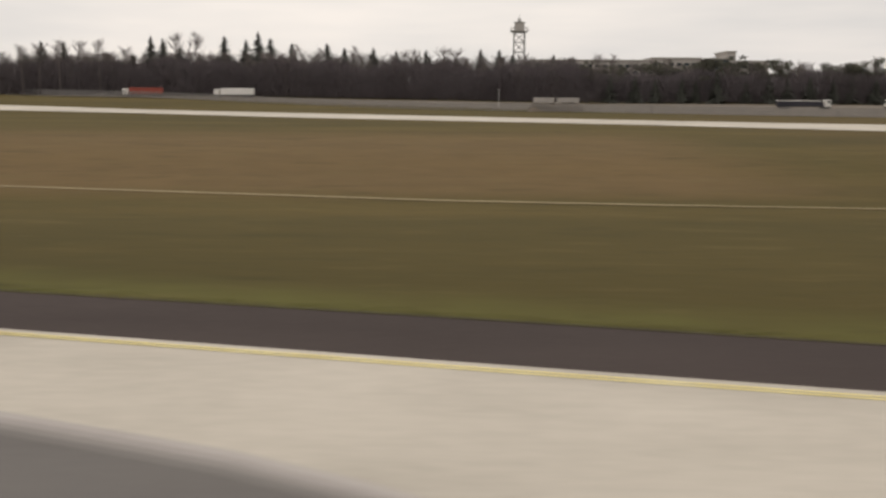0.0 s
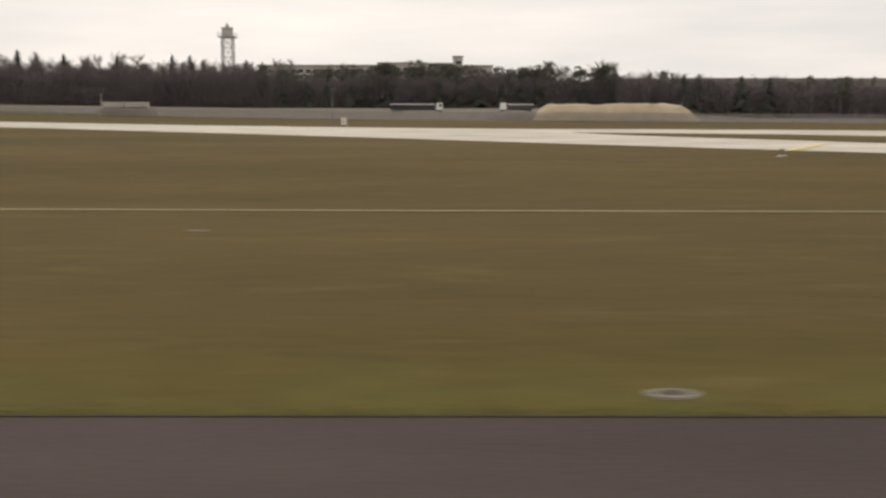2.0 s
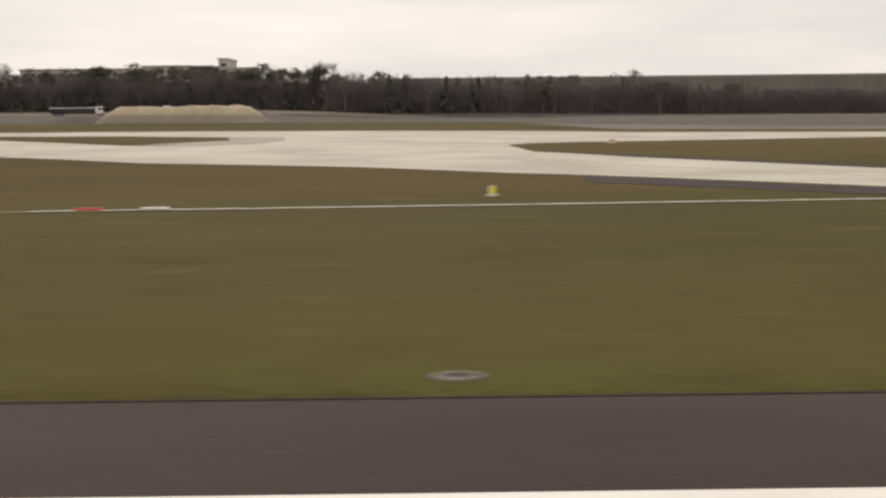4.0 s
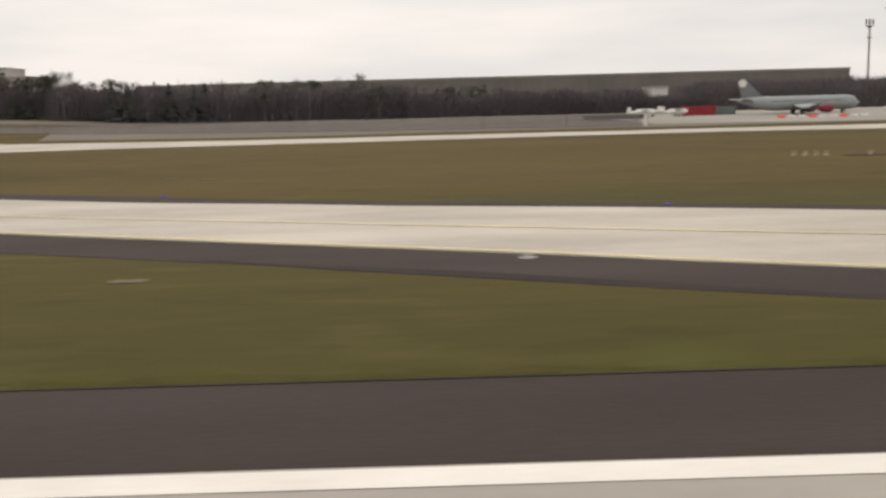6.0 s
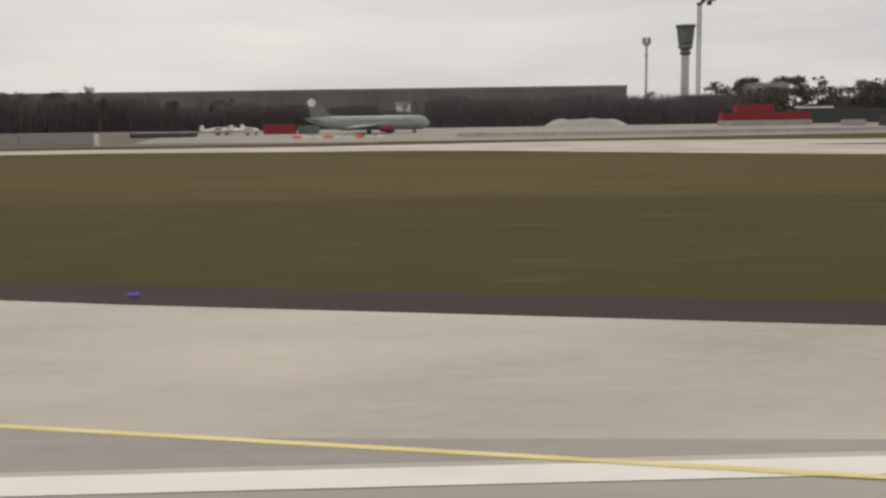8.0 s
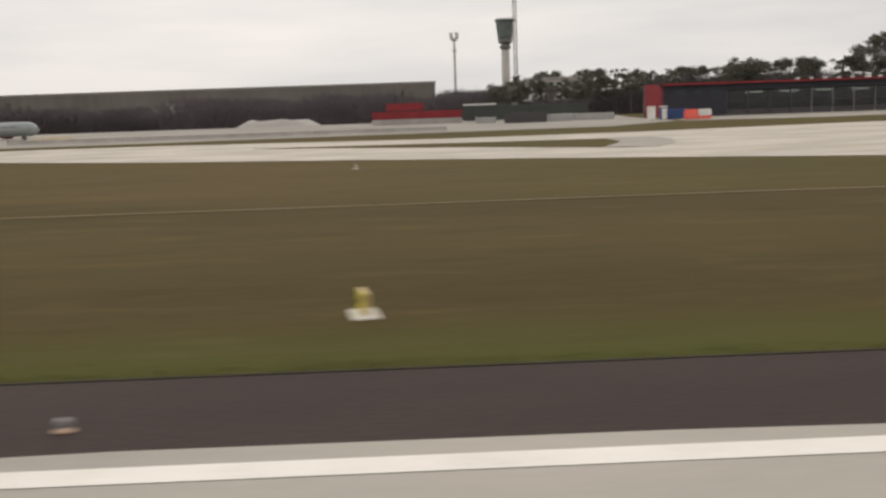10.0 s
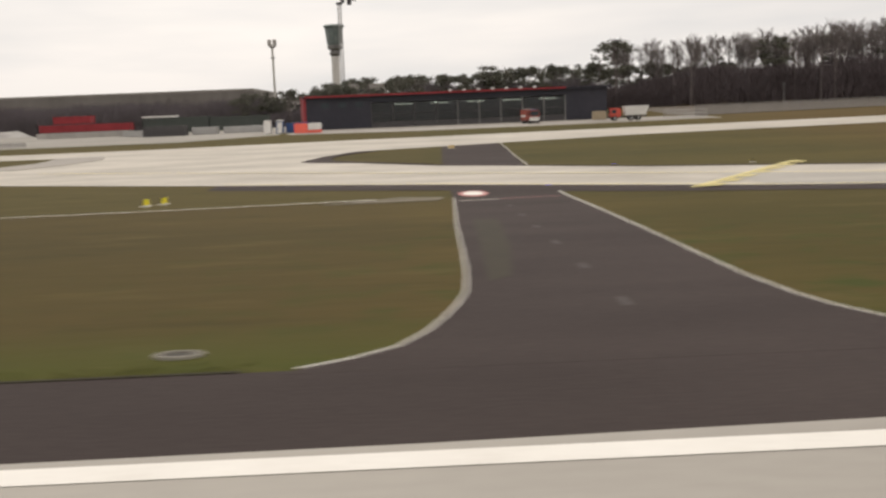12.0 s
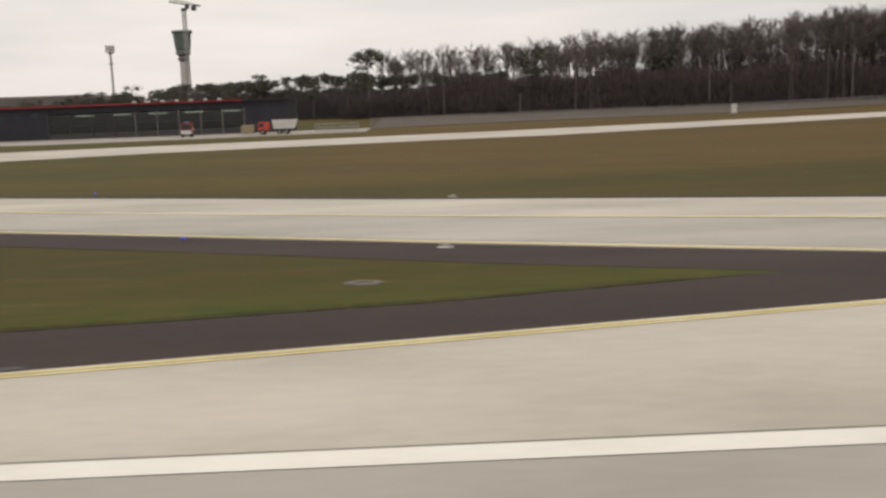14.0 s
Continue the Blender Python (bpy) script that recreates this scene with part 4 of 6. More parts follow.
fence([(-178, 256), (-74, 189), (-40, 178), (-2, 164), (37, 155), (90, 142), (122, 123), (155, 114), (179, 114)], 1.4, 5.0, "long grey wire perimeter fence behind the taxiway")
fence([(372, 145), (404, 157), (433, 160), (476, 175), (560, 199)], 1.6, 5.0, "long grey wire perimeter fence before the wood")


def post_box(x, y, h, w, label, mat=WHITE):
    ob = empty("equipment_cabinet", x, y)
    part("cabinet", boxes((-w / 2, w / 2, -w / 2, w / 2, 0.1, h), bevel=0.03), mat, ob)
    part("plinth", boxes((-w * 0.6, w * 0.6, -w * 0.6, w * 0.6, -0.05, 0.1)), KERB, ob)
    part("door_seam", boxes((-0.01, 0.01, -w / 2 - 0.006, -w / 2, 0.2, h - 0.1)), DARK_STEEL, ob)
    tagged(ob, label, "cabinet")


post_box(2.9, 138.6, 1.0, 0.65, "white equipment cabinet beside a lamp post")
post_box(179.3, 113.2, 1.4, 0.4, "pale equipment cabinet by the perimeter fence")
post_box(431, 157.5, 1.5, 0.7, "pale equipment cabinet by the perimeter fence")


def mast_pole(x, y, h, label, mat=FRAME_GREY, thick=0.09):
    ob = empty("light_pole", x, y)
    part("pole", tube(bmesh.new(), (0, 0, 0), (0, 0, h), thick, thick * 0.55), mat, ob)
    part("head", boxes((-0.3, 0.3, -0.1, 0.1, h, h + 0.12), bevel=0.03), mat, ob)
    tagged(ob, label, "pole")


mast_pole(-52.4, 197, 3.6, "short white pole beside the road", STEEL, 0.1)
mast_pole(1.3, 138.6, 5.0, "slender grey lamp post behind the taxiway")
mast_pole(398, 178, 3.8, "slender grey lamp post before the wood")
mast_pole(437, 178, 3.8, "slender grey lamp post before the wood")


# ---------------------------------------------------------------- trees
def twig_faces(verts, faces, a, d, length, width, rng):
    """A slender triangle."""
    side = d.cross(Vector((rng.uniform(-1, 1), rng.uniform(-1, 1), rng.uniform(-1, 1))))
    if side.length < 1e-4:
        return
    side.normalize()
    i = len(verts)
    verts.extend((tuple(a - side * width), tuple(a + side * width), tuple(a + d * length)))
    faces.append((i, i + 1, i + 2))


def bare_tree(seed, h, base, wide, twigs=17, limbs=9):
    """A leafless tree: limbs rise from the upper trunk and fan out into a rounded crown of fine twigs. base: where the crown begins, as a share of the height."""
    rng = random.Random(seed)
    bm = bmesh.new()
    tv, tf = [], []
    lean = Vector((rng.uniform(-0.03, 0.03), rng.uniform(-0.03, 0.03), 1))
    spine = lambda t: Vector((lean.x * t * h, lean.y * t * h, t * h))
    mid, half, side = (1 + base) / 2 * h, (1 - base) / 2 * h, wide * h
    tube(bm, spine(0), spine(base), h * 0.0125, h * 0.0095, 6)
    tube(bm, spine(base), spine(0.5 + base / 2), h * 0.0095, h * 0.005, 5)
    tube(bm, spine(0.5 + base / 2), spine(0.94), h * 0.005, h * 0.0015, 4)

    def sprig(a, b, count):
        for _ in range(count):
            p = a.lerp(b, rng.uniform(0.15, 1.0))
            out = Vector((p.x, p.y, (p.z - mid) * 0.5 + half * 0.35)).normalized()
            v = (out * 0.75 + Vector((rng.gauss(0, 1), rng.gauss(0, 1), rng.gauss(0.25, 0.8))) * 0.55).normalized()
            twig_faces(tv, tf, p, v, rng.uniform(0.035, 0.085) * h, rng.uniform(0.0009, 0.0021) * h, rng)
    for k in range(limbs):
        t = base + (1 - base) * (0.02 + 0.78 * k / limbs) + rng.uniform(-0.02, 0.02)
        a = spine(t)
        turn = 2.4 * k + rng.uniform(-0.5, 0.5)
        up = rng.uniform(0.35, 0.75) * (1.2 - t) * h * 0.9
        end_z = min(0.96 * h, a.z + up)
        reach = side * math.sqrt(max(0.06, 1 - ((end_z - mid) / half) ** 2)) * rng.uniform(0.65, 1.0)
        b = Vector((a.x + math.cos(turn) * reach * 0.62, a.y + math.sin(turn) * reach * 0.62, a.z + (end_z - a.z) * 0.5))
        c = Vector((a.x + math.cos(turn) * reach, a.y + math.sin(turn) * reach, end_z))
        tube(bm, a, b, h * 0.0045, h * 0.003, 4)
        tube(bm, b, c, h * 0.003, h * 0.001, 3)
        sprig(b, c, twigs)
        for _ in range(4):
            p = a.lerp(b, rng.uniform(0.4, 1.0)) if rng.random() < 0.5 else b.lerp(c, rng.uniform(0.0, 0.8))
            d = ((c - a).normalized() * 0.6 + Vector((rng.uniform(-1, 1), rng.uniform(-1, 1), rng.uniform(0.0, 0.8)))).normalized()
            q = p + d * h * rng.uniform(0.07, 0.14)
            tube(bm, p, q, h * 0.002, h * 0.0008, 3)
            sprig(p, q, twigs)
    sprig(spine(0.7), spine(0.95), twigs * 3)
    top = max(v[2] for v in tv)
    k = h / top
    for v in bm.verts:
        v.co.z *= k
    tv = [(x, y, z * k) for x, y, z in tv]
    ob = new("bare_tree")
    part("trunk", bm, BARK, ob)
    crown = raw("crown", tv, tf, TWIG, ob)
    crown["label"] = "leafless crown of fine brown twigs"
    return tagged(ob, "tall leafless deciduous tree with fine brown twigs", "tree", "leafless trees")


def spruce(seed, h):
    rng = random.Random(seed)
    bm = bmesh.new()
    tube(bm, (0, 0, 0), (0, 0, h), h * 0.016, 0.02, 6)
    ob = new("spruce")
    part("trunk", bm, BARK, ob)
    v, f = [], []
    levels = 30
    for i in range(levels):
        z = h * (0.1 + 0.89 * i / levels)
        r = (h - z) * 0.25 * rng.uniform(0.8, 1.15) + 0.16
        for k in range(13):
            a = rng.uniform(0, 2 * math.pi)
            d = Vector((math.cos(a), math.sin(a), -0.28))
            rr = r * rng.uniform(0.6, 1.1)
            side = Vector((-math.sin(a), math.cos(a), 0))
            p = Vector((0, 0, z + rng.uniform(-0.2, 0.2)))
            for q in range(3):
                b0, b1 = p + d * rr * q / 3, p + d * rr * (q + 1) / 3
                w0, w1 = rr * 0.2 * (1 - q / 4), rr * 0.2 * (1 - (q + 1) / 3.2)
                n = len(v)
                v.extend((tuple(b0 - side * w0), tuple(b0 + side * w0), tuple(b1 + side * w1 + Vector((0, 0, -rr * 0.12))), tuple(b1 - side * w1 + Vector((0, 0, -rr * 0.12)))))
                f.append((n, n + 1, n + 2, n + 3))
                tw = len(v)
                v.extend((tuple(b1), tuple(b1 + side * w0 * 1.6 + Vector((0, 0, -0.15))), tuple(b1 - side * w0 * 1.6 + Vector((0, 0, -0.15)))))
                f.append((tw, tw + 1, tw + 2))
    raw("crown", v, f, NEEDLE, ob)["label"] = "dark green layered needle crown"
    return tagged(ob, "tall dark green pointed spruce tree", "tree", "spruces")


def pine(seed, h, low=0.55):
    rng = random.Random(seed)
    bm = bmesh.new()
    top = Vector((rng.uniform(-0.3, 0.3), rng.uniform(-0.3, 0.3), h * 0.93))
    tube(bm, (0, 0, 0), tuple(top), h * 0.018, h * 0.008, 6)
    v, f = [], []
    for _ in range(17):
        t = rng.uniform(low, 1.0)
        a = rng.uniform(0, 2 * math.pi)
        reach = h * 0.2 * (1.15 - abs(t - 0.78) * 1.6) * rng.uniform(0.5, 1.0)
        p = top * t
        q = p + Vector((math.cos(a) * reach, math.sin(a) * reach, reach * 0.35))
        tube(bm, tuple(p), tuple(q), h * 0.005, h * 0.003, 3)
        for _ in range(46):
            c = q + Vector((rng.gauss(0, 0.6), rng.gauss(0, 0.6), rng.gauss(0, 0.3))) * h * 0.075
            d = Vector((rng.uniform(-1, 1), rng.uniform(-1, 1), rng.uniform(-0.3, 1))).normalized()
            twig_faces(v, f, c, d, h * 0.045, h * 0.014, rng)
    ob = new("pine")
    part("trunk", bm, BARK, ob)
    raw("crown", v, f, PINE_NEEDLE, ob)["label"] = "clumped dark green needle crown"
    return tagged(ob, "pine with a bare trunk and a clumped dark crown", "tree", "pines")


BARE = [bare_tree(s, 12, base, wide) for s, base, wide in ((1, 0.34, 0.2), (2, 0.42, 0.17), (3, 0.38, 0.23), (14, 0.3, 0.19))]
TALL = [bare_tree(s, 12, base, wide) for s, base, wide in ((11, 0.5, 0.16), (12, 0.55, 0.18), (13, 0.46, 0.16), (15, 0.52, 0.2))]
SPRUCE = [spruce(s, 12) for s in (4, 5, 6)]
PINE = [pine(s, 12) for s in (7, 8, 9)]
used = set()


FAR = []


def plant(kind, x, y, h, rng, far=False):
    """Set a tree as a thing of its own, or keep it for the back of the wood."""
    z = terr(x, y) - 0.1
    ob = kind[rng.randrange(len(kind))]
    k = h / 12 * (0.95 if kind is SPRUCE else 1)
    wide = 1.75 if kind is SPRUCE else 1
    m = pose(x, y, z, 0, 0, rng.uniform(0, 360))
    if far:
        FAR.append((ob, m @ Matrix.Diagonal((k * rng.uniform(0.9, 1.15), k * rng.uniform(0.9, 1.15), k, 1))))
        return
    if ob.name in used:
        ob = copy_thing(ob, m)
    else:
        used.add(ob.name)
        ob.matrix_basis = m
    ob.scale = (k * wide * rng.uniform(0.9, 1.15), k * wide * rng.uniform(0.9, 1.15), k)


rng = random.Random(21)
# mixed wood behind the road, with taller spruces at its start
for i in range(250):
    x = -190 + i * 1.02 + rng.uniform(-1, 1)
    y = rng.uniform(244, 272) + max(0, -100 - x) * 0.12
    if x < -30:
        kind, h = (SPRUCE, rng.uniform(10.2, 12.6)) if rng.random() < 0.3 and y > 257 else (BARE, rng.uniform(9.8, 12.6))
    else:
        kind, h = (PINE, rng.uniform(9.0, 11.2)) if rng.random() < 0.45 else (BARE, rng.uniform(9.4, 11.8))
        if x > 58:
            h *= 0.8
    plant(kind, x, y, h, rng, kind is BARE and y > 254)
for x, h in ((-174, 14.6), (-168, 14.4), (-143.7, 16), (-141.2, 15.4), (-136, 13.6), (-124, 16), (-118.6, 15.2), (-114.7, 17.2), (-112, 15.8), (-106, 14.4), (-96.3, 14.4), (-92, 13.4), (-84, 13.6), (-78, 13), (-70, 13.2), (-55.5, 13.8), (-50.5, 13.6), (-47, 12.4), (-36, 12.6), (-31, 12)):
    plant(SPRUCE, x, 259 + rng.uniform(0, 4), h * 1.06, rng)
for x, h in ((43.4, 12.2), (38, 10.2), (50, 10.4), (21, 11.8), (16, 11.4), (10, 11.8), (3, 11.4)):
    plant(PINE, x, 246 + rng.uniform(0, 6), h, rng)
for x, h in ((-134, 17), (-129, 17), (-164, 14.8), (-160, 15), (-154, 15.2), (-103, 14.2), (-88, 14), (-65, 14), (-62, 13.8), (-26, 13), (-22, 12.8), (57, 12.6), (59, 13), (61, 12.8), (-175, 13.6), (-170, 14), (-148, 13.2), (-97, 13.4), (-75, 13.2), (-72, 13.6), (-44, 12.6), (-12, 11.6), (-8, 11.8), (26, 11.2)):
    plant(TALL, x, 247 + rng.uniform(0, 6), h, rng)
for i in range(110):
    plant(BARE, -192 + i * 1.5 + rng.uniform(-0.8, 0.8), rng.uniform(256, 282) + max(0, 92 - i * 1.5) * 0.12, rng.uniform(10.6, 13.4), rng, True)
for i in range(26):
    plant(SPRUCE, -24 + i * 5.6 + rng.uniform(-2, 2), rng.uniform(242.4, 245), rng.uniform(6.2, 8.6), rng)
# lower wood before the hall
for i in range(125):
    x = 62 + i * 1.16 + rng.uniform(-1, 1)
    kind = (SPRUCE, BARE, BARE, BARE, BARE, PINE)[rng.randrange(6)]
    low = 1.08 - 0.22 * min(1, max(0, (x - 128) / 20)) - 0.2 * min(1, max(0, (x - 165) / 20))
    plant(kind, x, rng.uniform(232, 262), rng.uniform(8.4, 10.4) * low, rng, kind is BARE and i % 2 == 0)
for x, h in ((98, 11), (104, 10.4), (131, 11.6), (134, 11), (140, 10.2), (76, 10.6), (85, 10.2), (118, 10.8), (150, 10.4), (90, 10.8), (163, 9.6), (136, 12.4), (137.6, 11.8), (101, 11.6), (112, 11), (121, 11.2), (79.7, 10.8)):
    plant(BARE if x > 100 else SPRUCE, x, rng.uniform(236, 248), h, rng)
# pines behind the fire station and by the control tower
for i in range(95):
    x = 292 + i * 1.12 + rng.uniform(-1, 1)
    plant(PINE if rng.random() < 0.8 else BARE, x, rng.uniform(200, 240), rng.uniform(7.4, 9.2) * (1.05 if x < 318 else 1.1), rng)
for i in range(30):
    plant(BARE, 214 + i * 3.6 + rng.uniform(-1, 1), rng.uniform(222, 270), rng.uniform(7.0, 9.8), rng)
for x, y, h in ((296, 280, 8.5), (318, 262, 9.5), (326, 258, 10.5), (333, 250, 10)):
    plant(TALL, x, y, h, rng)
# tall bare wood on the far side of the fence
for i in range(230):
    x = 371.5 + i * (1.05 if i < 80 else 0.93) + (9.6 if i >= 80 else 0) + rng.uniform(-0.8, 0.8)
    if x < 396 and i % 3 == 2:
        x += 90
    y = 190 + rng.uniform(0, 26) + max(0, x - 480) * 0.2
    h = 12.5 + min(6.6, max(0, x - 366) * 0.058) + rng.uniform(-1.4, 1.0)
    pine_here = rng.random() < 0.05 and x < 440
    plant(PINE if pine_here else TALL, x, y, h * (0.86 if pine_here else 1.0) + (0.6 if x < 470 else 0.3), rng, i % 5 > (3 if x < 455 else 2))
for i in range(260):
    x = 378 + i * 0.78 + rng.uniform(-0.6, 0.6)
    if x < 404 and i % 3:
        x += 100
    y = 200 + rng.uniform(0, 34) + max(0, x - 480) * 0.2
    plant(TALL, x, y, 12.2 + min(6.4, max(0, x - 366) * 0.058) + rng.uniform(-2.4, 0.8), rng, True)
for i in range(13):
    plant(PINE, 302 + i * 2.5 + rng.uniform(-0.6, 0.6), rng.uniform(271, 286), rng.uniform(10.4, 12.6), rng)
plant(PINE, 369.7, 192, 13.8, rng)
plant(PINE, 367.5, 198, 10.5, rng)


def far_wood(name, rows, label):
    """Many leafless trees standing close behind the front ones, as one mass."""
    cos, loops, totals, slots, base = [], [], [], [], 0
    for ob, m in rows:
        a = np.array(m)
        for child in ob.children:
            me = child.data
            co = np.empty(len(me.vertices) * 3, np.float32)
            me.vertices.foreach_get("co", co)
            cos.append(co.reshape(-1, 3) @ a[:3, :3].T + a[:3, 3])
            lp = np.empty(len(me.loops), np.int32)
            me.loops.foreach_get("vertex_index", lp)
            loops.append(lp + base)
            tt = np.empty(len(me.polygons), np.int32)
            me.polygons.foreach_get("loop_total", tt)
            totals.append(tt)
            slots.append(np.full(len(tt), 0 if child.name.startswith("trunk") else 1, np.int32))
            base += len(me.vertices)
    co, lp, tt, sl = np.concatenate(cos), np.concatenate(loops), np.concatenate(totals), np.concatenate(slots)
    me = bpy.data.meshes.new(name)
    me.vertices.add(len(co))
    me.vertices.foreach_set("co", co.astype(np.float32).ravel())
    me.loops.add(len(lp))
    me.loops.foreach_set("vertex_index", lp)
    me.polygons.add(len(tt))
    me.polygons.foreach_set("loop_start", np.concatenate(([0], np.cumsum(tt)[:-1])).astype(np.int32))
    me.materials.append(BARK)
    me.materials.append(TWIG)
    me.polygons.foreach_set("material_index", sl)
    me.update(calc_edges=True)
    return tagged(new(name, me), label, "wood", kind="stuff")


far_wood("far_wood", [r for r in FAR if r[1].translation.x < 250], "leafless brown trees deep in the mixed wood")
far_wood("far_wood", [r for r in FAR if r[1].translation.x >= 250], "leafless brown trees deep in the tall wood")


def thicket(name, x0, x1, y0, y1, h, count, seed, label, line=None, crest=None, mat=SCRUB):
    """Undergrowth: a great many slender stems and twigs."""
    r = np.random.RandomState(seed)
    x, y = r.uniform(x0, x1, count), r.uniform(y0, y1, count)
    if line:
        y = y + np.interp(x, *zip(*line))
    xs, ys = np.linspace(x.min(), x.max(), 40), np.linspace(y.min(), y.max(), 9)
    table = np.array([[terr(p, q) for p in xs] for q in ys])
    fx, fy = (x - xs[0]) / (xs[1] - xs[0]), (y - ys[0]) / (ys[1] - ys[0])
    ix, iy = np.clip(fx.astype(int), 0, 38), np.clip(fy.astype(int), 0, 7)
    fx, fy = fx - ix, fy - iy
    low = (table[iy, ix] * (1 - fx) + table[iy, ix + 1] * fx) * (1 - fy) + (table[iy + 1, ix] * (1 - fx) + table[iy + 1, ix + 1] * fx) * fy
    top = h * (np.interp(x, *zip(*crest)) if crest else 1.0) * (0.9 + 0.13 * np.sin(x * 0.31 + seed) * np.sin(x * 0.113 + 1.7) + 0.05 * r.normal(size=count))
    z = low + np.maximum(0.0, top - 1.0) * r.uniform(0, 1, count)
    dx, dy, dz = r.normal(0, 0.26, count), r.normal(0, 0.26, count), r.uniform(0.55, 0.9, count)
    ln = np.minimum(r.uniform(1.2, 2.6, count), np.maximum(0.6, (low + top - z) / dz))
    w, a = r.uniform(0.024, 0.07, count), r.uniform(0, math.pi, count)
    v = np.stack([np.stack([x - w * np.cos(a), y - w * np.sin(a), z], -1), np.stack([x + w * np.cos(a), y + w * np.sin(a), z], -1),
                  np.stack([x + dx * ln, y + dy * ln, z + dz * ln], -1)], 1).reshape(-1, 3)
    me = bpy.data.meshes.new(name)
    me.vertices.add(count * 3)
    me.vertices.foreach_set("co", v.astype(np.float32).ravel())
    me.loops.add(count * 3)
    me.loops.foreach_set("vertex_index", np.arange(count * 3, dtype=np.int32))
    me.polygons.add(count)
    me.polygons.foreach_set("loop_start", np.arange(0, count * 3, 3, dtype=np.int32))
    me.materials.append(mat)
    me.update(calc_edges=True)
    return tagged(new(name, me), label, "undergrowth", kind="stuff")


thicket("undergrowth", -195, -28, 243, 262, 10.2, 165000, 3, "dense dark leafless undergrowth along the wood", [(-195, 11), (-100, 0), (70, 0)])
thicket("undergrowth", -28, 66, 243, 262, 8.6, 82500, 8, "dense dark leafless undergrowth along the wood")
thicket("undergrowth", 60, 150, 236, 258, 8.8, 81000, 4, "dense dark leafless undergrowth along the wood")
thicket("undergrowth", 206, 220, 232, 246, 5.2, 12000, 12, "low dark scrub before the grey hall")
thicket("undergrowth", 148, 207, 232, 254, 7.0, 54000, 10, "dense dark leafless undergrowth along the wood")
thicket("undergrowth", 219, 296, 208, 262, 8.2, 96000, 7, "dark bushes and scrub behind the building site")
thicket("undergrowth", 290, 372, 205, 240, 7.6, 78000, 5, "dense dark undergrowth between the pines", None, [(290, 0.6), (312, 0.7), (322, 0.95), (345, 1.0), (372, 0.85)])
thicket("undergrowth", 428, 590, 198, 214, 11.9, 93000, 13, "dense leafless young trees in the wood", [(428, 0), (480, 0), (590, 22)], None, WOOD_SCRUB)
thicket("undergrowth", 364, 590, 190, 212, 8.8, 225000, 6, "dense dark leafless undergrowth of the wood", [(364, 0), (480, 0), (590, 22)], [(364, 0.5), (374, 0.62), (381, 0.85), (400, 0.96), (410, 1.0)], WOOD_SCRUB)

# grass tufts beside the pavement
r = np.random.RandomState(9)
n = 26000
tx = r.uniform(-90, 420, n)
ty = 12.09 + np.abs(r.normal(0, 1, n)) * 0.3
tv, tf = [], []
for x, y in zip(tx, ty):
    if x < -3:
        y = along(HIGH_0G, x) + (y - 12.1) + 0.05
    elif 172 < x < 262:
        continue
    elif 327.6 < x < 339:
        continue
    elif x > 342:
        if x > 385:
            continue
        y = along(FILLET_G, x) + (y - 12.1) * 0.5 + 0.05
    z = terr(x, y)
    a, w, h = r.uniform(0, 6.28), r.uniform(0.008, 0.02), r.uniform(0.02, 0.06)
    i = len(tv)
    tv += [(x - w, y, z), (x + w, y + w * 0.5, z), (x + math.cos(a) * h * 0.5, y + math.sin(a) * h * 0.5, z + h)]
    tf.append((i, i + 1, i + 2))
tagged(raw("grass_tufts", tv, tf, BLADE), "ragged green grass edge along the asphalt", "grass", kind="stuff")


# ---------------------------------------------------------------- towers
def lattice(bm, x0, x1, y0, y1, z0, z1, cells, r):
    """A square lattice of four legs with rings and crossed braces."""
    corners = ((x0, y0), (x1, y0), (x1, y1), (x0, y1))
    for cx, cy in corners:
        tube(bm, (cx, cy, z0), (cx, cy, z1), r, r, 5)
    for i in range(cells):
        a, b = z0 + (z1 - z0) * i / cells, z0 + (z1 - z0) * (i + 1) / cells
        for k in range(4):
            p, q = corners[k], corners[(k + 1) % 4]
            tube(bm, (*p, b), (*q, b), r * 0.6, r * 0.6, 4)
            tube(bm, (*p, a), (*q, b), r * 0.55, r * 0.55, 4)
            tube(bm, (*q, a), (*p, b), r * 0.55, r * 0.55, 4)
    return bm


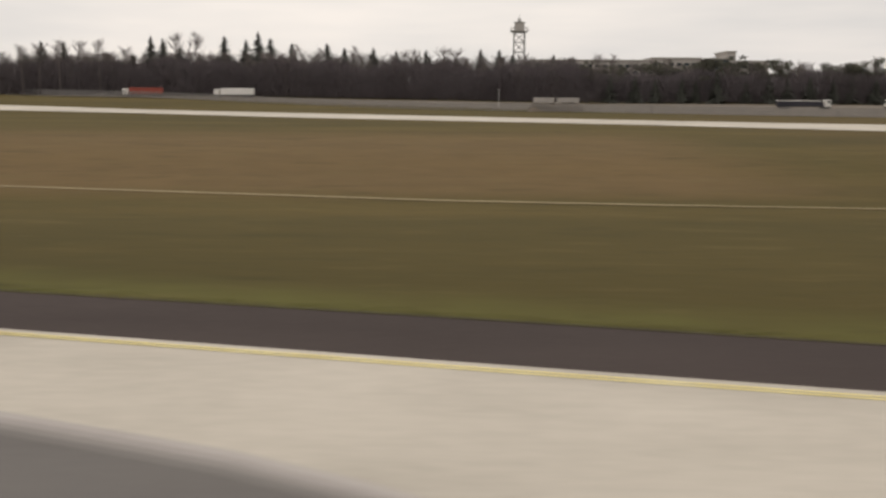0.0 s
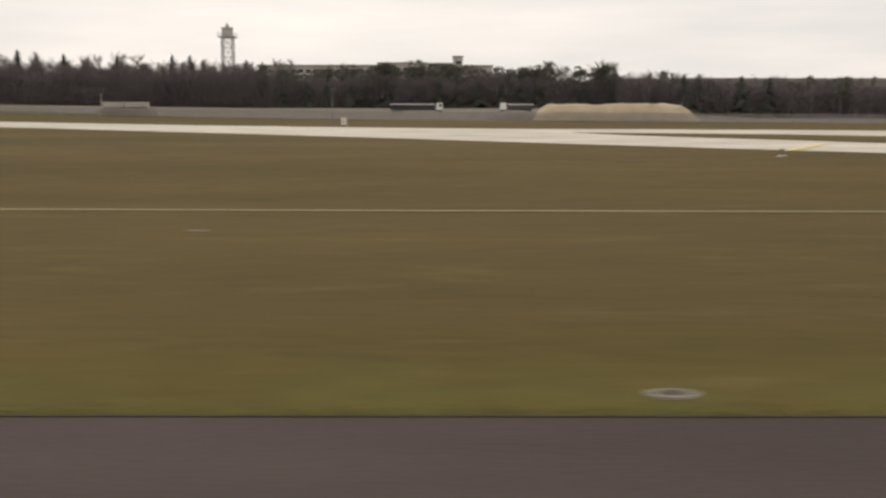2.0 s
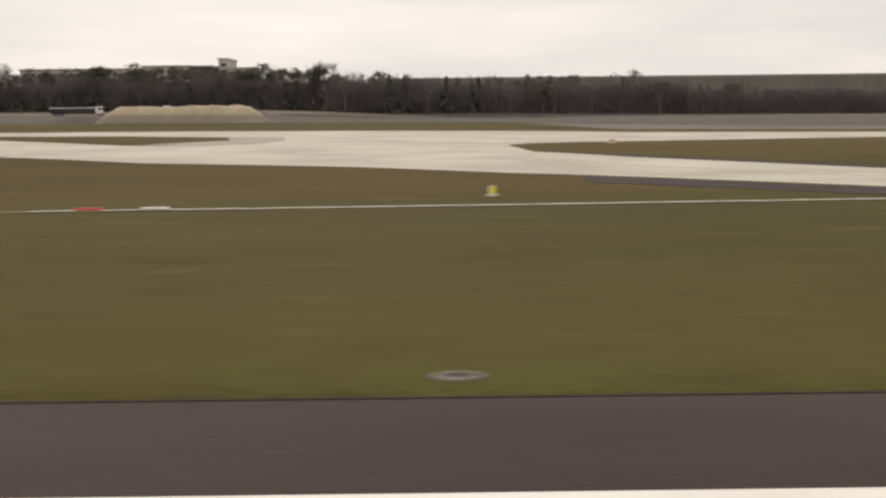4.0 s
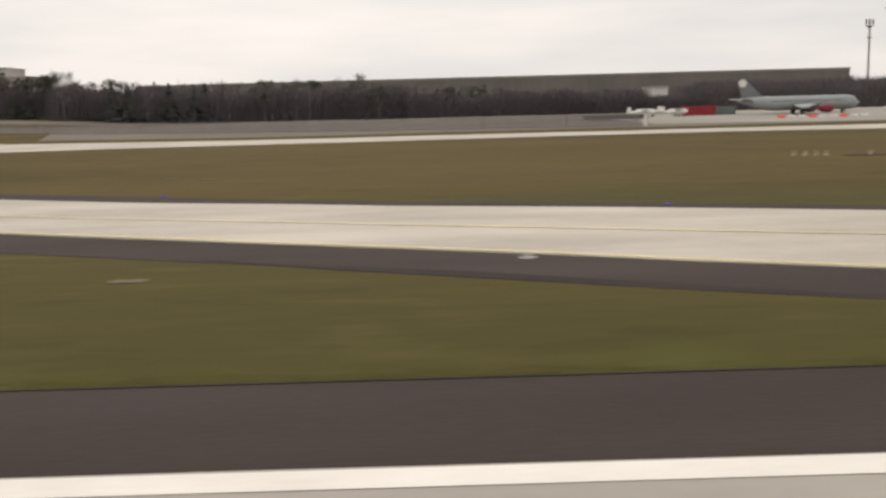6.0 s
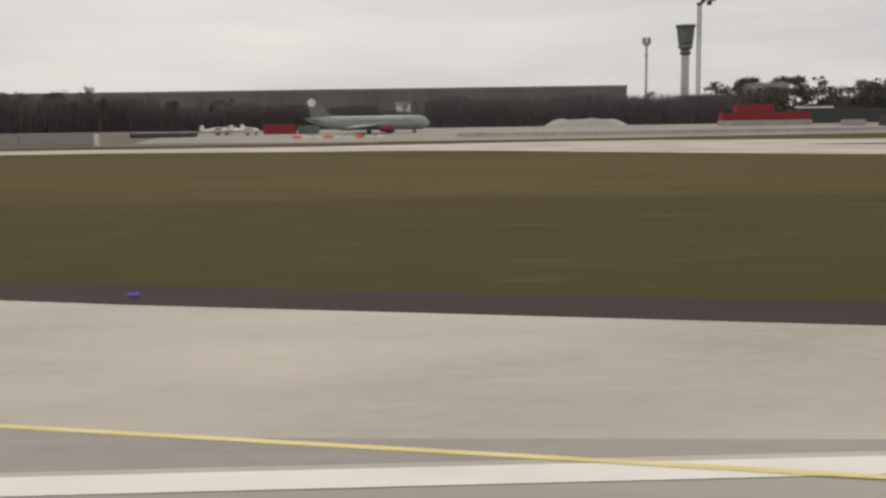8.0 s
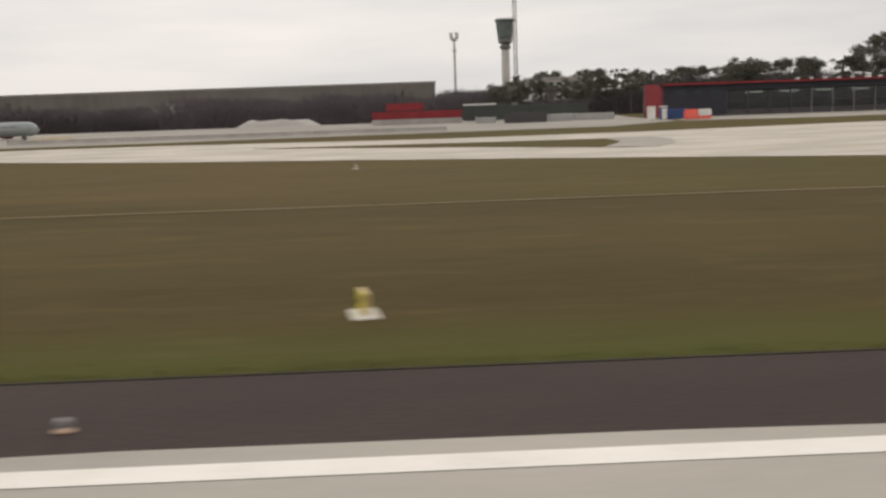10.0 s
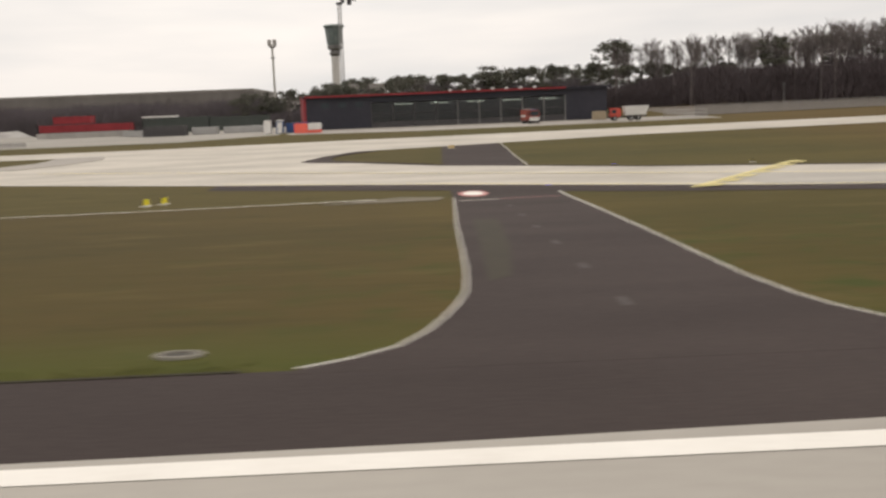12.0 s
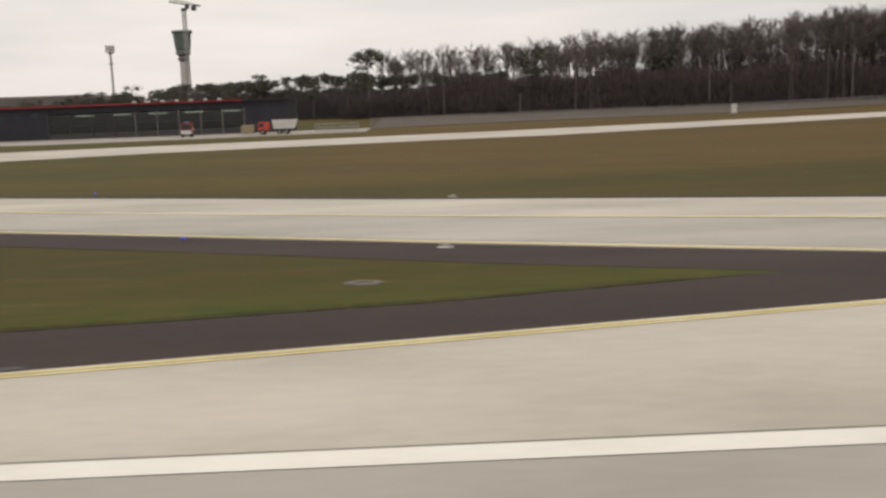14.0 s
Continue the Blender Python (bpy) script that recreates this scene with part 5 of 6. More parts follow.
def radar_tower(x, y):
    ob = empty("radar_tower", x, y)
    base = terr(x, y)
    t = 23.4 - base
    for cx, cy in ((-1.6, -1.6), (1.6, -1.6), (1.6, 1.6), (-1.6, 1.6)):
        part("leg", tube(bmesh.new(), (cx, cy, 0), (cx * 0.92, cy * 0.92, t), 0.2, 0.17, 6), STEEL, ob)
    part("bracing", lattice(bmesh.new(), -1.5, 1.5, -1.5, 1.5, 0.2, t - 0.2, 7, 0.13), STEEL, ob, "crossed steel bracing")
    part("platform", boxes((-2.4, 2.4, -2.4, 2.4, t, t + 0.25), bevel=0.04), STEEL, ob)
    part("railing", lattice(bmesh.new(), -2.35, 2.35, -2.35, 2.35, t + 0.25, t + 1.2, 1, 0.05), STEEL, ob)
    part("cabin", boxes((-1.35, 1.35, -1.35, 1.35, t + 0.25, t + 2.5), bevel=0.15), PALE_WALL, ob, "pale square equipment cabin")
    part("cabin_roof", boxes((-1.55, 1.55, -1.55, 1.55, t + 2.5, t + 2.75), bevel=0.06), STEEL, ob)
    part("antenna", lathe(bmesh.new(), [(0.5, t + 2.75), (0.55, t + 3.3), (0.35, t + 3.8), (0.05, t + 3.95), (0.04, t + 4.9)], 12), STEEL, ob)
    return tagged(ob, "steel lattice radar tower with a pale cabin above the wood", "tower")


radar_tower(-44.4, 279)


def control_tower(x, y):
    ob = empty("control_tower", x, y)
    b = terr(x, y)
    z = lambda h: h - b
    part("shaft", lathe(bmesh.new(), [(1.45, 0), (1.32, z(10)), (1.28, z(23))], 24), TOWER_WALL, ob, "round pale concrete shaft", True)
    part("lower_gallery", lathe(bmesh.new(), [(1.3, z(22.2)), (1.8, z(22.8)), (1.8, z(23.3)), (1.45, z(23.5)), (1.45, z(24.0)), (2.3, z(24.5)), (2.3, z(25.5)), (1.9, z(25.7))], 24), FRAME_GREY, ob, "grey ringed gallery")
    part("cab", lathe(bmesh.new(), [(1.9, z(25.6)), (2.3, z(26.2)), (2.5, z(28)), (2.75, z(30.4)), (2.75, z(31))], 12), NETTING, ob, "cab wrapped in green scaffold netting")
    part("roof_platform", lathe(bmesh.new(), [(2.6, z(30.9)), (3.35, z(31.2)), (3.35, z(31.6)), (2.9, z(31.9)), (0.2, z(32))], 12), NETTING, ob)
    for k in range(12):
        a = 2 * math.pi * k / 12
        part("scaffold_pole", tube(bmesh.new(), (2.3 * math.cos(a), 2.3 * math.sin(a), z(25.4)), (3.0 * math.cos(a), 3.0 * math.sin(a), z(32.3)), 0.05, 0.05, 5), DARK_STEEL, ob)
    return tagged(ob, "round concrete control tower, its cab wrapped in green netting", "tower")


control_tower(304.4, 314)


def crane(x, y):
    ob = empty("tower_crane", x, y)
    b = terr(x, y)
    part("mast", lattice(bmesh.new(), -0.5, 0.5, -0.5, 0.5, 0, 38 - b, 24, 0.09), STEEL, ob, "slender steel lattice mast")
    part("slewing_ring", lathe(bmesh.new(), [(0.9, 37.4 - b), (0.9, 38.2 - b)], 12), DARK_STEEL, ob)
    part("operator_cab", boxes((0.5, 1.6, -0.7, 0.7, 38 - b, 39.4 - b), bevel=0.1), DARK_STEEL, ob)
    jib = bmesh.new()
    tube(jib, (-4.4, 0, 40.2 - b), (5.2, 0, 38.6 - b), 0.22, 0.16, 5)
    tube(jib, (-4.4, 0, 41.2 - b), (5.2, 0, 38.9 - b), 0.15, 0.12, 5)
    for k in range(9):
        tube(jib, (-4.2 + k, 0, 40.15 - b - k * 0.165), (-3.8 + k, 0, 41.05 - b - k * 0.235), 0.09, 0.09, 4)
    part("jib", jib, DARK_STEEL, ob)
    part("counterweight", boxes((2.4, 3.8, -0.6, 0.6, 37.4 - b, 38.7 - b), bevel=0.05), DARK_STEEL, ob)
    return tagged(ob, "slender grey tower crane beside the control tower", "crane")


crane(307, 308)


def antenna_mast(x, y):
    ob = empty("antenna_mast", x, y)
    b = terr(x, y)
    part("pole", tube(bmesh.new(), (0, 0, 0), (0, 0, 25 - b), 0.42, 0.3, 10), TOWER_WALL, ob)
    part("head_frame", lathe(bmesh.new(), [(0.5, 24.1 - b), (0.95, 24.3 - b), (0.95, 24.5 - b), (0.5, 24.6 - b)], 12), STEEL, ob)
    for k in range(6):
        a = math.pi * k / 3
        part("antenna_panel", boxes((1.1 * math.cos(a) - 0.2, 1.1 * math.cos(a) + 0.2, 1.1 * math.sin(a) - 0.2, 1.1 * math.sin(a) + 0.2, 24.6 - b, 26.6 - b), bevel=0.05), PALE_WALL, ob)
    part("lower_ring", lathe(bmesh.new(), [(0.4, 21 - b), (0.7, 21.1 - b), (0.7, 21.4 - b), (0.4, 21.5 - b)], 12), STEEL, ob)
    return tagged(ob, "tall slender grey antenna mast with panel antennas", "mast")


antenna_mast(287.2, 295)


# ---------------------------------------------------------------- buildings
def hall():
    """The long low industrial hall: wall panels, parapet, loading doors."""
    ob = empty("industrial_hall", 281.0, 293.5, terr(280, 289) - 0.3, math.degrees(math.atan(0.0237)))
    h, length = 12.4 - (terr(280, 289) - 0.3), 214
    part("body", boxes((-length, 0, 0, 60, 0, h - 0.7)), HALL_WALL, ob)
    part("parapet", boxes((-length - 0.15, 0.15, -0.15, 60.1, h - 0.7, h), bevel=0.04), HALL_PARAPET, ob, "lighter grey parapet band")
    me = mesh_of("wall_panel", boxes((0.1, 5.9, -0.12, 0.0, 0.4, h - 0.9), bevel=0.02), HALL_WALL)
    for k in range(int(length / 6)):
        p = new("wall_panel", me)
        p.parent, p.location = ob, (-length + k * 6, 0, 0)
    dm = mesh_of("loading_door", boxes((0, 2.6, -0.2, -0.13, 0, 3.2), bevel=0.02), DARK_STEEL)
    for k in range(16):
        p = new("loading_door", dm)
        p.parent, p.location = ob, (-length + 8 + k * 13, 0, 0)
    return tagged(ob, "long low grey industrial hall with a flat roof", "hall")


HALL_PARAPET = shade("hall_parapet_cladding", (0.26, 0.238, 0.215), 0.6, scale=0.1)
hall()


def office(x0, x1, y, top, label, wall, glazed=True):
    """A flat-roofed block with rows of windows."""
    b = terr((x0 + x1) / 2, y)
    ob = empty("office_building", x0, y, b)
    w, h = x1 - x0, top - b
    part("wall", boxes((0, w, 0, 14, 0, h - 0.4)), wall, ob)
    part("roof", boxes((-0.3, w + 0.3, -0.3, 14.3, h - 0.4, h), bevel=0.05), PALE_WALL, ob)
    storeys = max(2, int(h / 2.0))
    wm = mesh_of("window", boxes((0, 1.5, -0.06, 0.02, 0, 0.9), bevel=0.02), GLASS_DARK)
    for s in range(storeys if glazed else 0):
        for k in range(max(1, int((w - 1) / 2.3))):
            p = new("window", wm)
            p.parent, p.location = ob, (0.8 + k * 2.3, 0, 0.7 + s * (h - 1.2) / storeys)
    return tagged(ob, label, "building")


office(-39.6, -3, 298, 16.6, "pale flat-roofed office block rising behind the trees", PALE_WALL)
office(-3, 12, 300, 17.4, "pale flat-roofed office block rising behind the trees", PALE_WALL)
office(12.5, 19.5, 296, 17.1, "pale office block with a dark roof behind the trees", GLASS_DARK)
office(20.2, 23, 302, 19.5, "narrow pale stair tower of the office block", PALE_WALL)
office(23.2, 32, 298, 16.5, "pale flat-roofed office block rising behind the trees", PALE_WALL)
office(211.6, 215.2, 250, 7.6, "small white building before the grey hall", WHITE, False)
office(311, 321, 268, 11.6, "low pale building beyond the pines", PALE_WALL)
office(292, 301, 262, 8.6, "low pale building beyond the pines", PALE_WALL)


def fire_station():
    x0, x1, y, b = 313.0, 359.1, 147.8, terr(335, 147.8)
    ob = empty("fire_station", x0, y, b)
    w, h = x1 - x0, 6.38 - b
    part("back_wall", boxes((0, w, 12, 12.3, 0, h - 0.3)), BAY_WALL, ob, "grey inner wall of the bays")
    part("side_wall", boxes((w - 0.3, w, 0, 12, 0, h - 0.3)), CLADDING, ob)
    part("side_wall", boxes((0.05, 0.3, 0.25, 12, 0, h - 0.4)), CLADDING, ob)
    slant = boxes((-0.15, 0.15, 0, 5.7, 0, h), bevel=0.03)
    bmesh.ops.rotate(slant, cent=(0, 0, 0), matrix=Matrix.Rotation(radians(12.5), 3, "Z"), verts=slant.verts)
    part("red_side_wall", slant, RED, ob, "tall slanting red wall at the corner")
    part("closed_front", boxes((-0.25, 10.0, -0.1, 0.2, 0, h - 0.35), bevel=0.02), CLADDING, ob, "dark blue-black cladding")
    part("closed_front", boxes((39.7, w, -0.1, 0.2, 0, h - 0.35), bevel=0.02), CLADDING, ob, "dark blue-black cladding")
    part("corner_panel", boxes((-0.26, 0.08, -0.14, -0.1, 0, h - 0.36)), RED, ob, "red corner panel")
    part("lintel", boxes((10.0, 39.7, -0.1, 0.2, h - 1.25, h - 0.35), bevel=0.02), CLADDING, ob)
    part("floor_slab", boxes((0, w, 0, 12, -0.25, 0.03)), RUBBER, ob)
    part("roof", boxes((-0.4, w + 0.4, -0.8, 12.4, h - 0.35, h - 0.08), bevel=0.03), CLADDING, ob)
    part("roof_fascia", boxes((0.0, w - 6.4, -0.95, -0.8, h - 0.3, h - 0.02), bevel=0.02), RED, ob, "long red roof edge")
    bay = 29.7 / 9
    fm = mesh_of("door_frame", boxes((-0.09, 0.09, -0.14, 0.16, 0, h - 1.25), bevel=0.02), DARK_STEEL)
    fm_light = mesh_of("door_frame", boxes((-0.08, 0.08, -0.14, 0.16, 0, h - 1.25), bevel=0.02), FRAME_GREY)
    pm = mesh_of("door_pane", boxes((0.12, bay - 0.12, 0.0, 0.03, 0.9, h - 1.35)), BAY_GLASS)
    km = mesh_of("door_panel", boxes((0.12, bay - 0.12, -0.02, 0.05, 0.03, 0.86), bevel=0.02), DARK_STEEL)
    rm = mesh_of("door_rail", boxes((0.1, bay - 0.1, -0.05, 0.05, 2.0, 2.1)), DARK_STEEL)
    for k in range(10):
        p = new("door_frame", fm if k < 4 else fm_light)
        p.parent, p.location = ob, (10.0 + k * bay, 0, 0)
        if k < 9:
            for me in (pm, km, rm):
                p = new(me.name, me)
                p.parent, p.location = ob, (10.0 + k * bay, 0, 0)
                p.visible_shadow = me is not pm
    for k in range(5):
        part("tube_lamp", boxes((13.5 + k * 5.6, 16.3 + k * 5.6, 2, 2.2, h - 1.75, h - 1.58)), TUBE_LAMP, ob, "lit fluorescent tube lamp")
    wm = mesh_of("window", boxes((0, 1.2, -0.16, -0.09, 0, 0.8), bevel=0.02), GLASS_DARK)
    for k in range(3):
        p = new("window", wm)
        p.parent, p.location = ob, (2.4 + k * 2.6, 0, h - 1.9)
    for k in range(7):
        part("roof_vent", boxes((22 + k * 2.2, 22.5 + k * 2.2, 3, 3.5, h - 0.1, h + 0.35), bevel=0.05), WHITE, ob)
    return tagged(ob, "long dark fire station with glazed bays and red roof edge", "fire station")


BAY_GLASS = shade("grey_green_bay_glass", (0.045, 0.047, 0.047), 0.08, vary=0.2, scale=0.25)
b_n, b_l = BAY_GLASS.node_tree.nodes, BAY_GLASS.node_tree.links
b_mix, b_clear = b_n.new("ShaderNodeMixShader"), b_n.new("ShaderNodeBsdfTransparent")
b_mix.inputs[0].default_value = 0.6
b_l.new(b_clear.outputs[0], b_mix.inputs[1])
b_l.new(b_n["Principled BSDF"].outputs[0], b_mix.inputs[2])
b_l.new(b_mix.outputs[0], b_n["Material Output"].inputs["Surface"])
BAY_WALL = shade("grey_bay_wall", (0.27, 0.265, 0.245), 0.8, vary=0.4, scale=0.3)
fire_station()


# ---------------------------------------------------------------- vehicles and aircraft
def wheels(ob, spots, r, w):
    for x, y in spots:
        wheel = new("wheel")
        wheel.parent = ob
        t = bmesh.new()
        lathe(t, [(r * 0.55, -w / 2), (r * 0.93, -w / 2), (r, -w * 0.35), (r, w * 0.35), (r * 0.93, w / 2), (r * 0.55, w / 2)], 16)
        bmesh.ops.rotate(t, verts=t.verts[:], matrix=Matrix.Rotation(math.pi / 2, 3, "X"))
        tyre = part("wheel", t, RUBBER_TYRE, ob)
        bpy.data.objects.remove(wheel)
        tyre.location = (x, y, r)
        k = bmesh.new()
        lathe(k, [(r * 0.5, -w * 0.52), (r * 0.5, w * 0.52)], 12)
        bmesh.ops.rotate(k, verts=k.verts[:], matrix=Matrix.Rotation(math.pi / 2, 3, "X"))
        part("rim", k, STEEL, tyre)


def lorry(x, y, turn, trailer, cab, label, length=8.0, h=2.2):
    """An articulated lorry: tractor and box trailer, nose along +x."""
    ob = empty("lorry", x, y, None, turn)
    part("trailer", boxes((-length, 0, -0.72, 0.72, 0.65, h), bevel=0.04), trailer, ob)
    if h < 2:
        part("roof_sheet", boxes((-length, 0, -0.74, 0.74, h, h + 0.18), bevel=0.03), WHITE, ob, "white roof sheet")
    part("chassis", boxes((-length + 0.2, 1.6, -0.35, 0.35, 0.4, 0.65)), DARK_STEEL, ob)
    c = boxes((0.3, 1.7, -0.7, 0.7, 0.45, 1.95), bevel=0.12)
    part("cab", c, cab, ob)
    part("windscreen", boxes((1.68, 1.73, -0.6, 0.6, 1.2, 1.75)), GLASS_DARK, ob)
    part("side_window", boxes((0.9, 1.5, -0.725, -0.69, 1.2, 1.7)), GLASS_DARK, ob)
    part("bumper", boxes((1.55, 1.78, -0.7, 0.7, 0.3, 0.55), bevel=0.03), DARK_STEEL, ob)
    wheels(ob, [(a, s * 0.55) for a in (1.1, 0.1, -length + 0.8, -length + 1.55, -length + 2.3) for s in (-1, 1)], 0.29, 0.2)
    return tagged(ob, label, "lorry", "lorries on the road")


lorry(-141.4, 236, 180, DULL_RED, WHITE, "articulated lorry with a dull red trailer and white cab")
lorry(-118.4, 234, 180, WHITE, WHITE, "white articulated lorry on the road before the wood")
lorry(15.3, 205, 0, CLADDING, WHITE, "articulated lorry with a dark trailer and white cab", 9.4, 1.6)
lorry(30.9, 207, 180, DARK_STEEL, WHITE, "articulated lorry with a flat dark load and white cab", 5.4, 1.5)


def container(x, y, w, h, d, mat, label, turn=0.0, z=None):
    """A steel box with ribbed sides and corner posts."""
    ob = empty("site_container", x, y, z, turn)
    part("box", boxes((0, w, 0, d, 0.06, h - 0.05)), mat, ob)
    for cx in (0, w):
        for cy in (0, d):
            part("corner_post", boxes((cx - 0.06, cx + 0.06, cy - 0.06, cy + 0.06, 0, h)), mat, ob)
    rm = mesh_of("rib", boxes((-0.05, 0.05, -0.05, 0.0, 0.15, h - 0.15)), mat)
    for k in range(int(w / 0.45)):
        p = new("rib", rm)
        p.parent, p.location = ob, (0.25 + k * 0.45, 0, 0)
    return tagged(ob, label, "container", "site containers")


SHED = shade("dark_green_shed_cladding", (0.06, 0.068, 0.06), 0.6)
container(-46.3, 180.5, 3.7, 1.06, 1.5, PALE_WALL, "pale parked box trailer on an earth bank", 0, 3.83)
container(-42.0, 180.5, 3.9, 1.06, 1.5, PALE_WALL, "pale parked box trailer on an earth bank", 0, 3.83)
container(193.2, 149, 4.8, 1.5, 1.5, RED, "red steel container on the building site")
container(198.4, 150, 3.0, 1.3, 1.5, NETTING, "dark green container on the building site")
container(176, 138, 9, 0.7, 2, DARK_STEEL, "low dark shed on the building site")
for x, z, w, mat in ((267.9, 0, 4.6, RED), (272.6, 0, 4.9, RED), (277.6, 0, 5.0, RED), (270.3, 1.35, 6.0, RED)):
    container(x, 160, w, 1.3, 2.2, mat, "stacked red site container above a pale wall", 0, terr(275, 160) + 0.9 + z)
bm = boxes((0, 14.8, 0, 0.4, 0, 0.95), bevel=0.03)
wall = part("site_wall", bm, RUBBLE)
wall.location = (267.8, 158.6, terr(275, 159) - 0.1)
tagged(wall, "pale concrete wall below the red containers", "wall")
deck = part("container_platform", boxes((0, 14.8, 0.5, 3.2, 0, 0.98)), RUBBLE)
deck.location = (267.8, 159.0, terr(275, 160) - 0.08)
tagged(deck, "pale concrete platform carrying the red containers", "platform")
shed = container(283.4, 165, 11.0, 2.6, 3, SHED, "long low dark green site shed with a white roof sheet")
part("roof_sheet", boxes((-0.1, 5.4, -0.15, 3.1, 2.6, 2.86), bevel=0.03), WHITE, shed, "white roof sheet")
container(294.6, 165.4, 9.8, 2.4, 3, SHED, "long low dark green site shed")
container(288.7, 146, 6.2, 1.6, 2, DARK_STEEL, "dark grey steel site container on bare ground")
container(295.6, 148, 3.6, 1.2, 2, STEEL, "grey steel site container on bare ground")
container(300, 150, 6.0, 1.1, 2, STEEL, "grey steel site container on bare ground")
container(284.5, 150, 3.0, 1.0, 2, STEEL, "grey steel site container on bare ground")


def barrier_row(x, y, n, label):
    """Concrete barriers end to end."""
    for k in range(n):
        b = bmesh.new()
        f = b.faces.new([b.verts.new((0, yy, zz)) for yy, zz in ((-0.28, 0), (0.28, 0), (0.12, 0.2), (0.07, 0.55), (-0.07, 0.55), (-0.12, 0.2))])
        e = bmesh.ops.extrude_face_region(b, geom=[f])
        bmesh.ops.translate(b, vec=(2.1, 0, 0), verts=[v for v in e["geom"] if isinstance(v, bmesh.types.BMVert)])
        bmesh.ops.recalc_face_normals(b, faces=b.faces[:])
        ob = part("concrete_barrier", b, RUBBLE)
        ob.location = (x + k * 2.2, y, terr(x + k * 2.2, y) + 0.03)
        tagged(ob, label, "barrier", "concrete barriers")


barrier_row(222, 126, 26, "pale concrete safety barrier on the building site")
for k in range(9):
    b = boxes((0, 1.1, -0.12, 0.12, 0.03, 0.1), (0.04, 1.06, -0.07, 0.07, 0.1, 0.42), bevel=0.02)
    ob = part("water_barrier", b, WHITE if k % 3 else BRIGHT_ORANGE)
    ob.location = (200.2 + k * 1.4, 128.2, terr(200.2 + k * 1.4, 128.2))
    tagged(ob, "low white plastic barrier on the building site" if k % 3 else "low red plastic barrier on the building site", "barrier", "low plastic barriers")
ob = empty("plastic_barrier", 312.8, 134.6)
part("red_panel", boxes((0, 1.9, -0.3, 0.3, 0, 1.4), bevel=0.12), BRIGHT_ORANGE, ob)
part("white_panel", boxes((1.9, 3.8, -0.3, 0.3, 0.45, 1.4), bevel=0.1), WHITE, ob)
part("red_foot", boxes((1.9, 3.8, -0.32, 0.32, 0, 0.45), bevel=0.08), BRIGHT_ORANGE, ob)
tagged(ob, "large red and white plastic barrier beside the fire station", "barrier")


def toilet(x, y, mat, label):
    ob = empty("portable_toilet", x, y)
    part("cabin", boxes((0, 1.0, 0, 1.0, 0.05, 1.75), bevel=0.04), mat, ob)
    part("roof", boxes((-0.05, 1.05, -0.05, 1.05, 1.75, 1.95), bevel=0.08), WHITE, ob)
    part("door", boxes((0.15, 0.85, -0.04, 0.0, 0.1, 1.6), bevel=0.01), WHITE, ob)
    tagged(ob, label, "toilet", "portable toilets")


toilet(308.25, 136.6, WHITE, "white portable toilet cabin")
toilet(310.0, 136.6, BLUE, "blue portable toilet cabin with a white roof")
container(311.3, 137.8, 2.9, 1.5, 1.6, BLUE, "small blue steel container beside the fire station")


def fire_engine(x, y):
    ob = empty("fire_engine", x, y, None, -80)
    part("body", boxes((-3.6, -0.9, -0.75, 0.75, 0.45, 1.95), bevel=0.05), DULL_RED, ob)
    part("stripe", boxes((-3.5, -1.0, -0.765, 0.765, 0.95, 1.2)), WHITE, ob)
    part("cab", boxes((-0.8, 0.9, -0.75, 0.75, 0.45, 1.9), bevel=0.14), DULL_RED, ob, "dull red cab")
    part("bumper", boxes((0.6, 0.95, -0.7, 0.7, 0.4, 0.95), bevel=0.05), WHITE, ob, "white front bumper")
    part("windscreen", boxes((0.88, 0.92, -0.62, 0.62, 1.1, 1.75)), GLASS_DARK, ob)
    for s in (-1, 1):
        part("side_window", boxes((0.0, 0.7, s * 0.755 - 0.01, s * 0.755 + 0.01, 1.15, 1.7)), GLASS_DARK, ob)
        part("headlight", boxes((0.93, 0.97, s * 0.5 - 0.12, s * 0.5 + 0.12, 0.6, 0.75)), WHITE, ob)
    part("light_bar", boxes((0.2, 0.5, -0.5, 0.5, 1.9, 2.02), bevel=0.03), BLUE, ob)
    part("ladder", boxes((-3.4, 0.0, -0.3, 0.3, 1.98, 2.12)), STEEL, ob)
    wheels(ob, [(a, s * 0.62) for a in (0.3, -1.7, -2.9) for s in (-1, 1)], 0.36, 0.25)
    return tagged(ob, "red and white fire engine parked before the station", "fire engine")


fire_engine(346.4, 137.2)


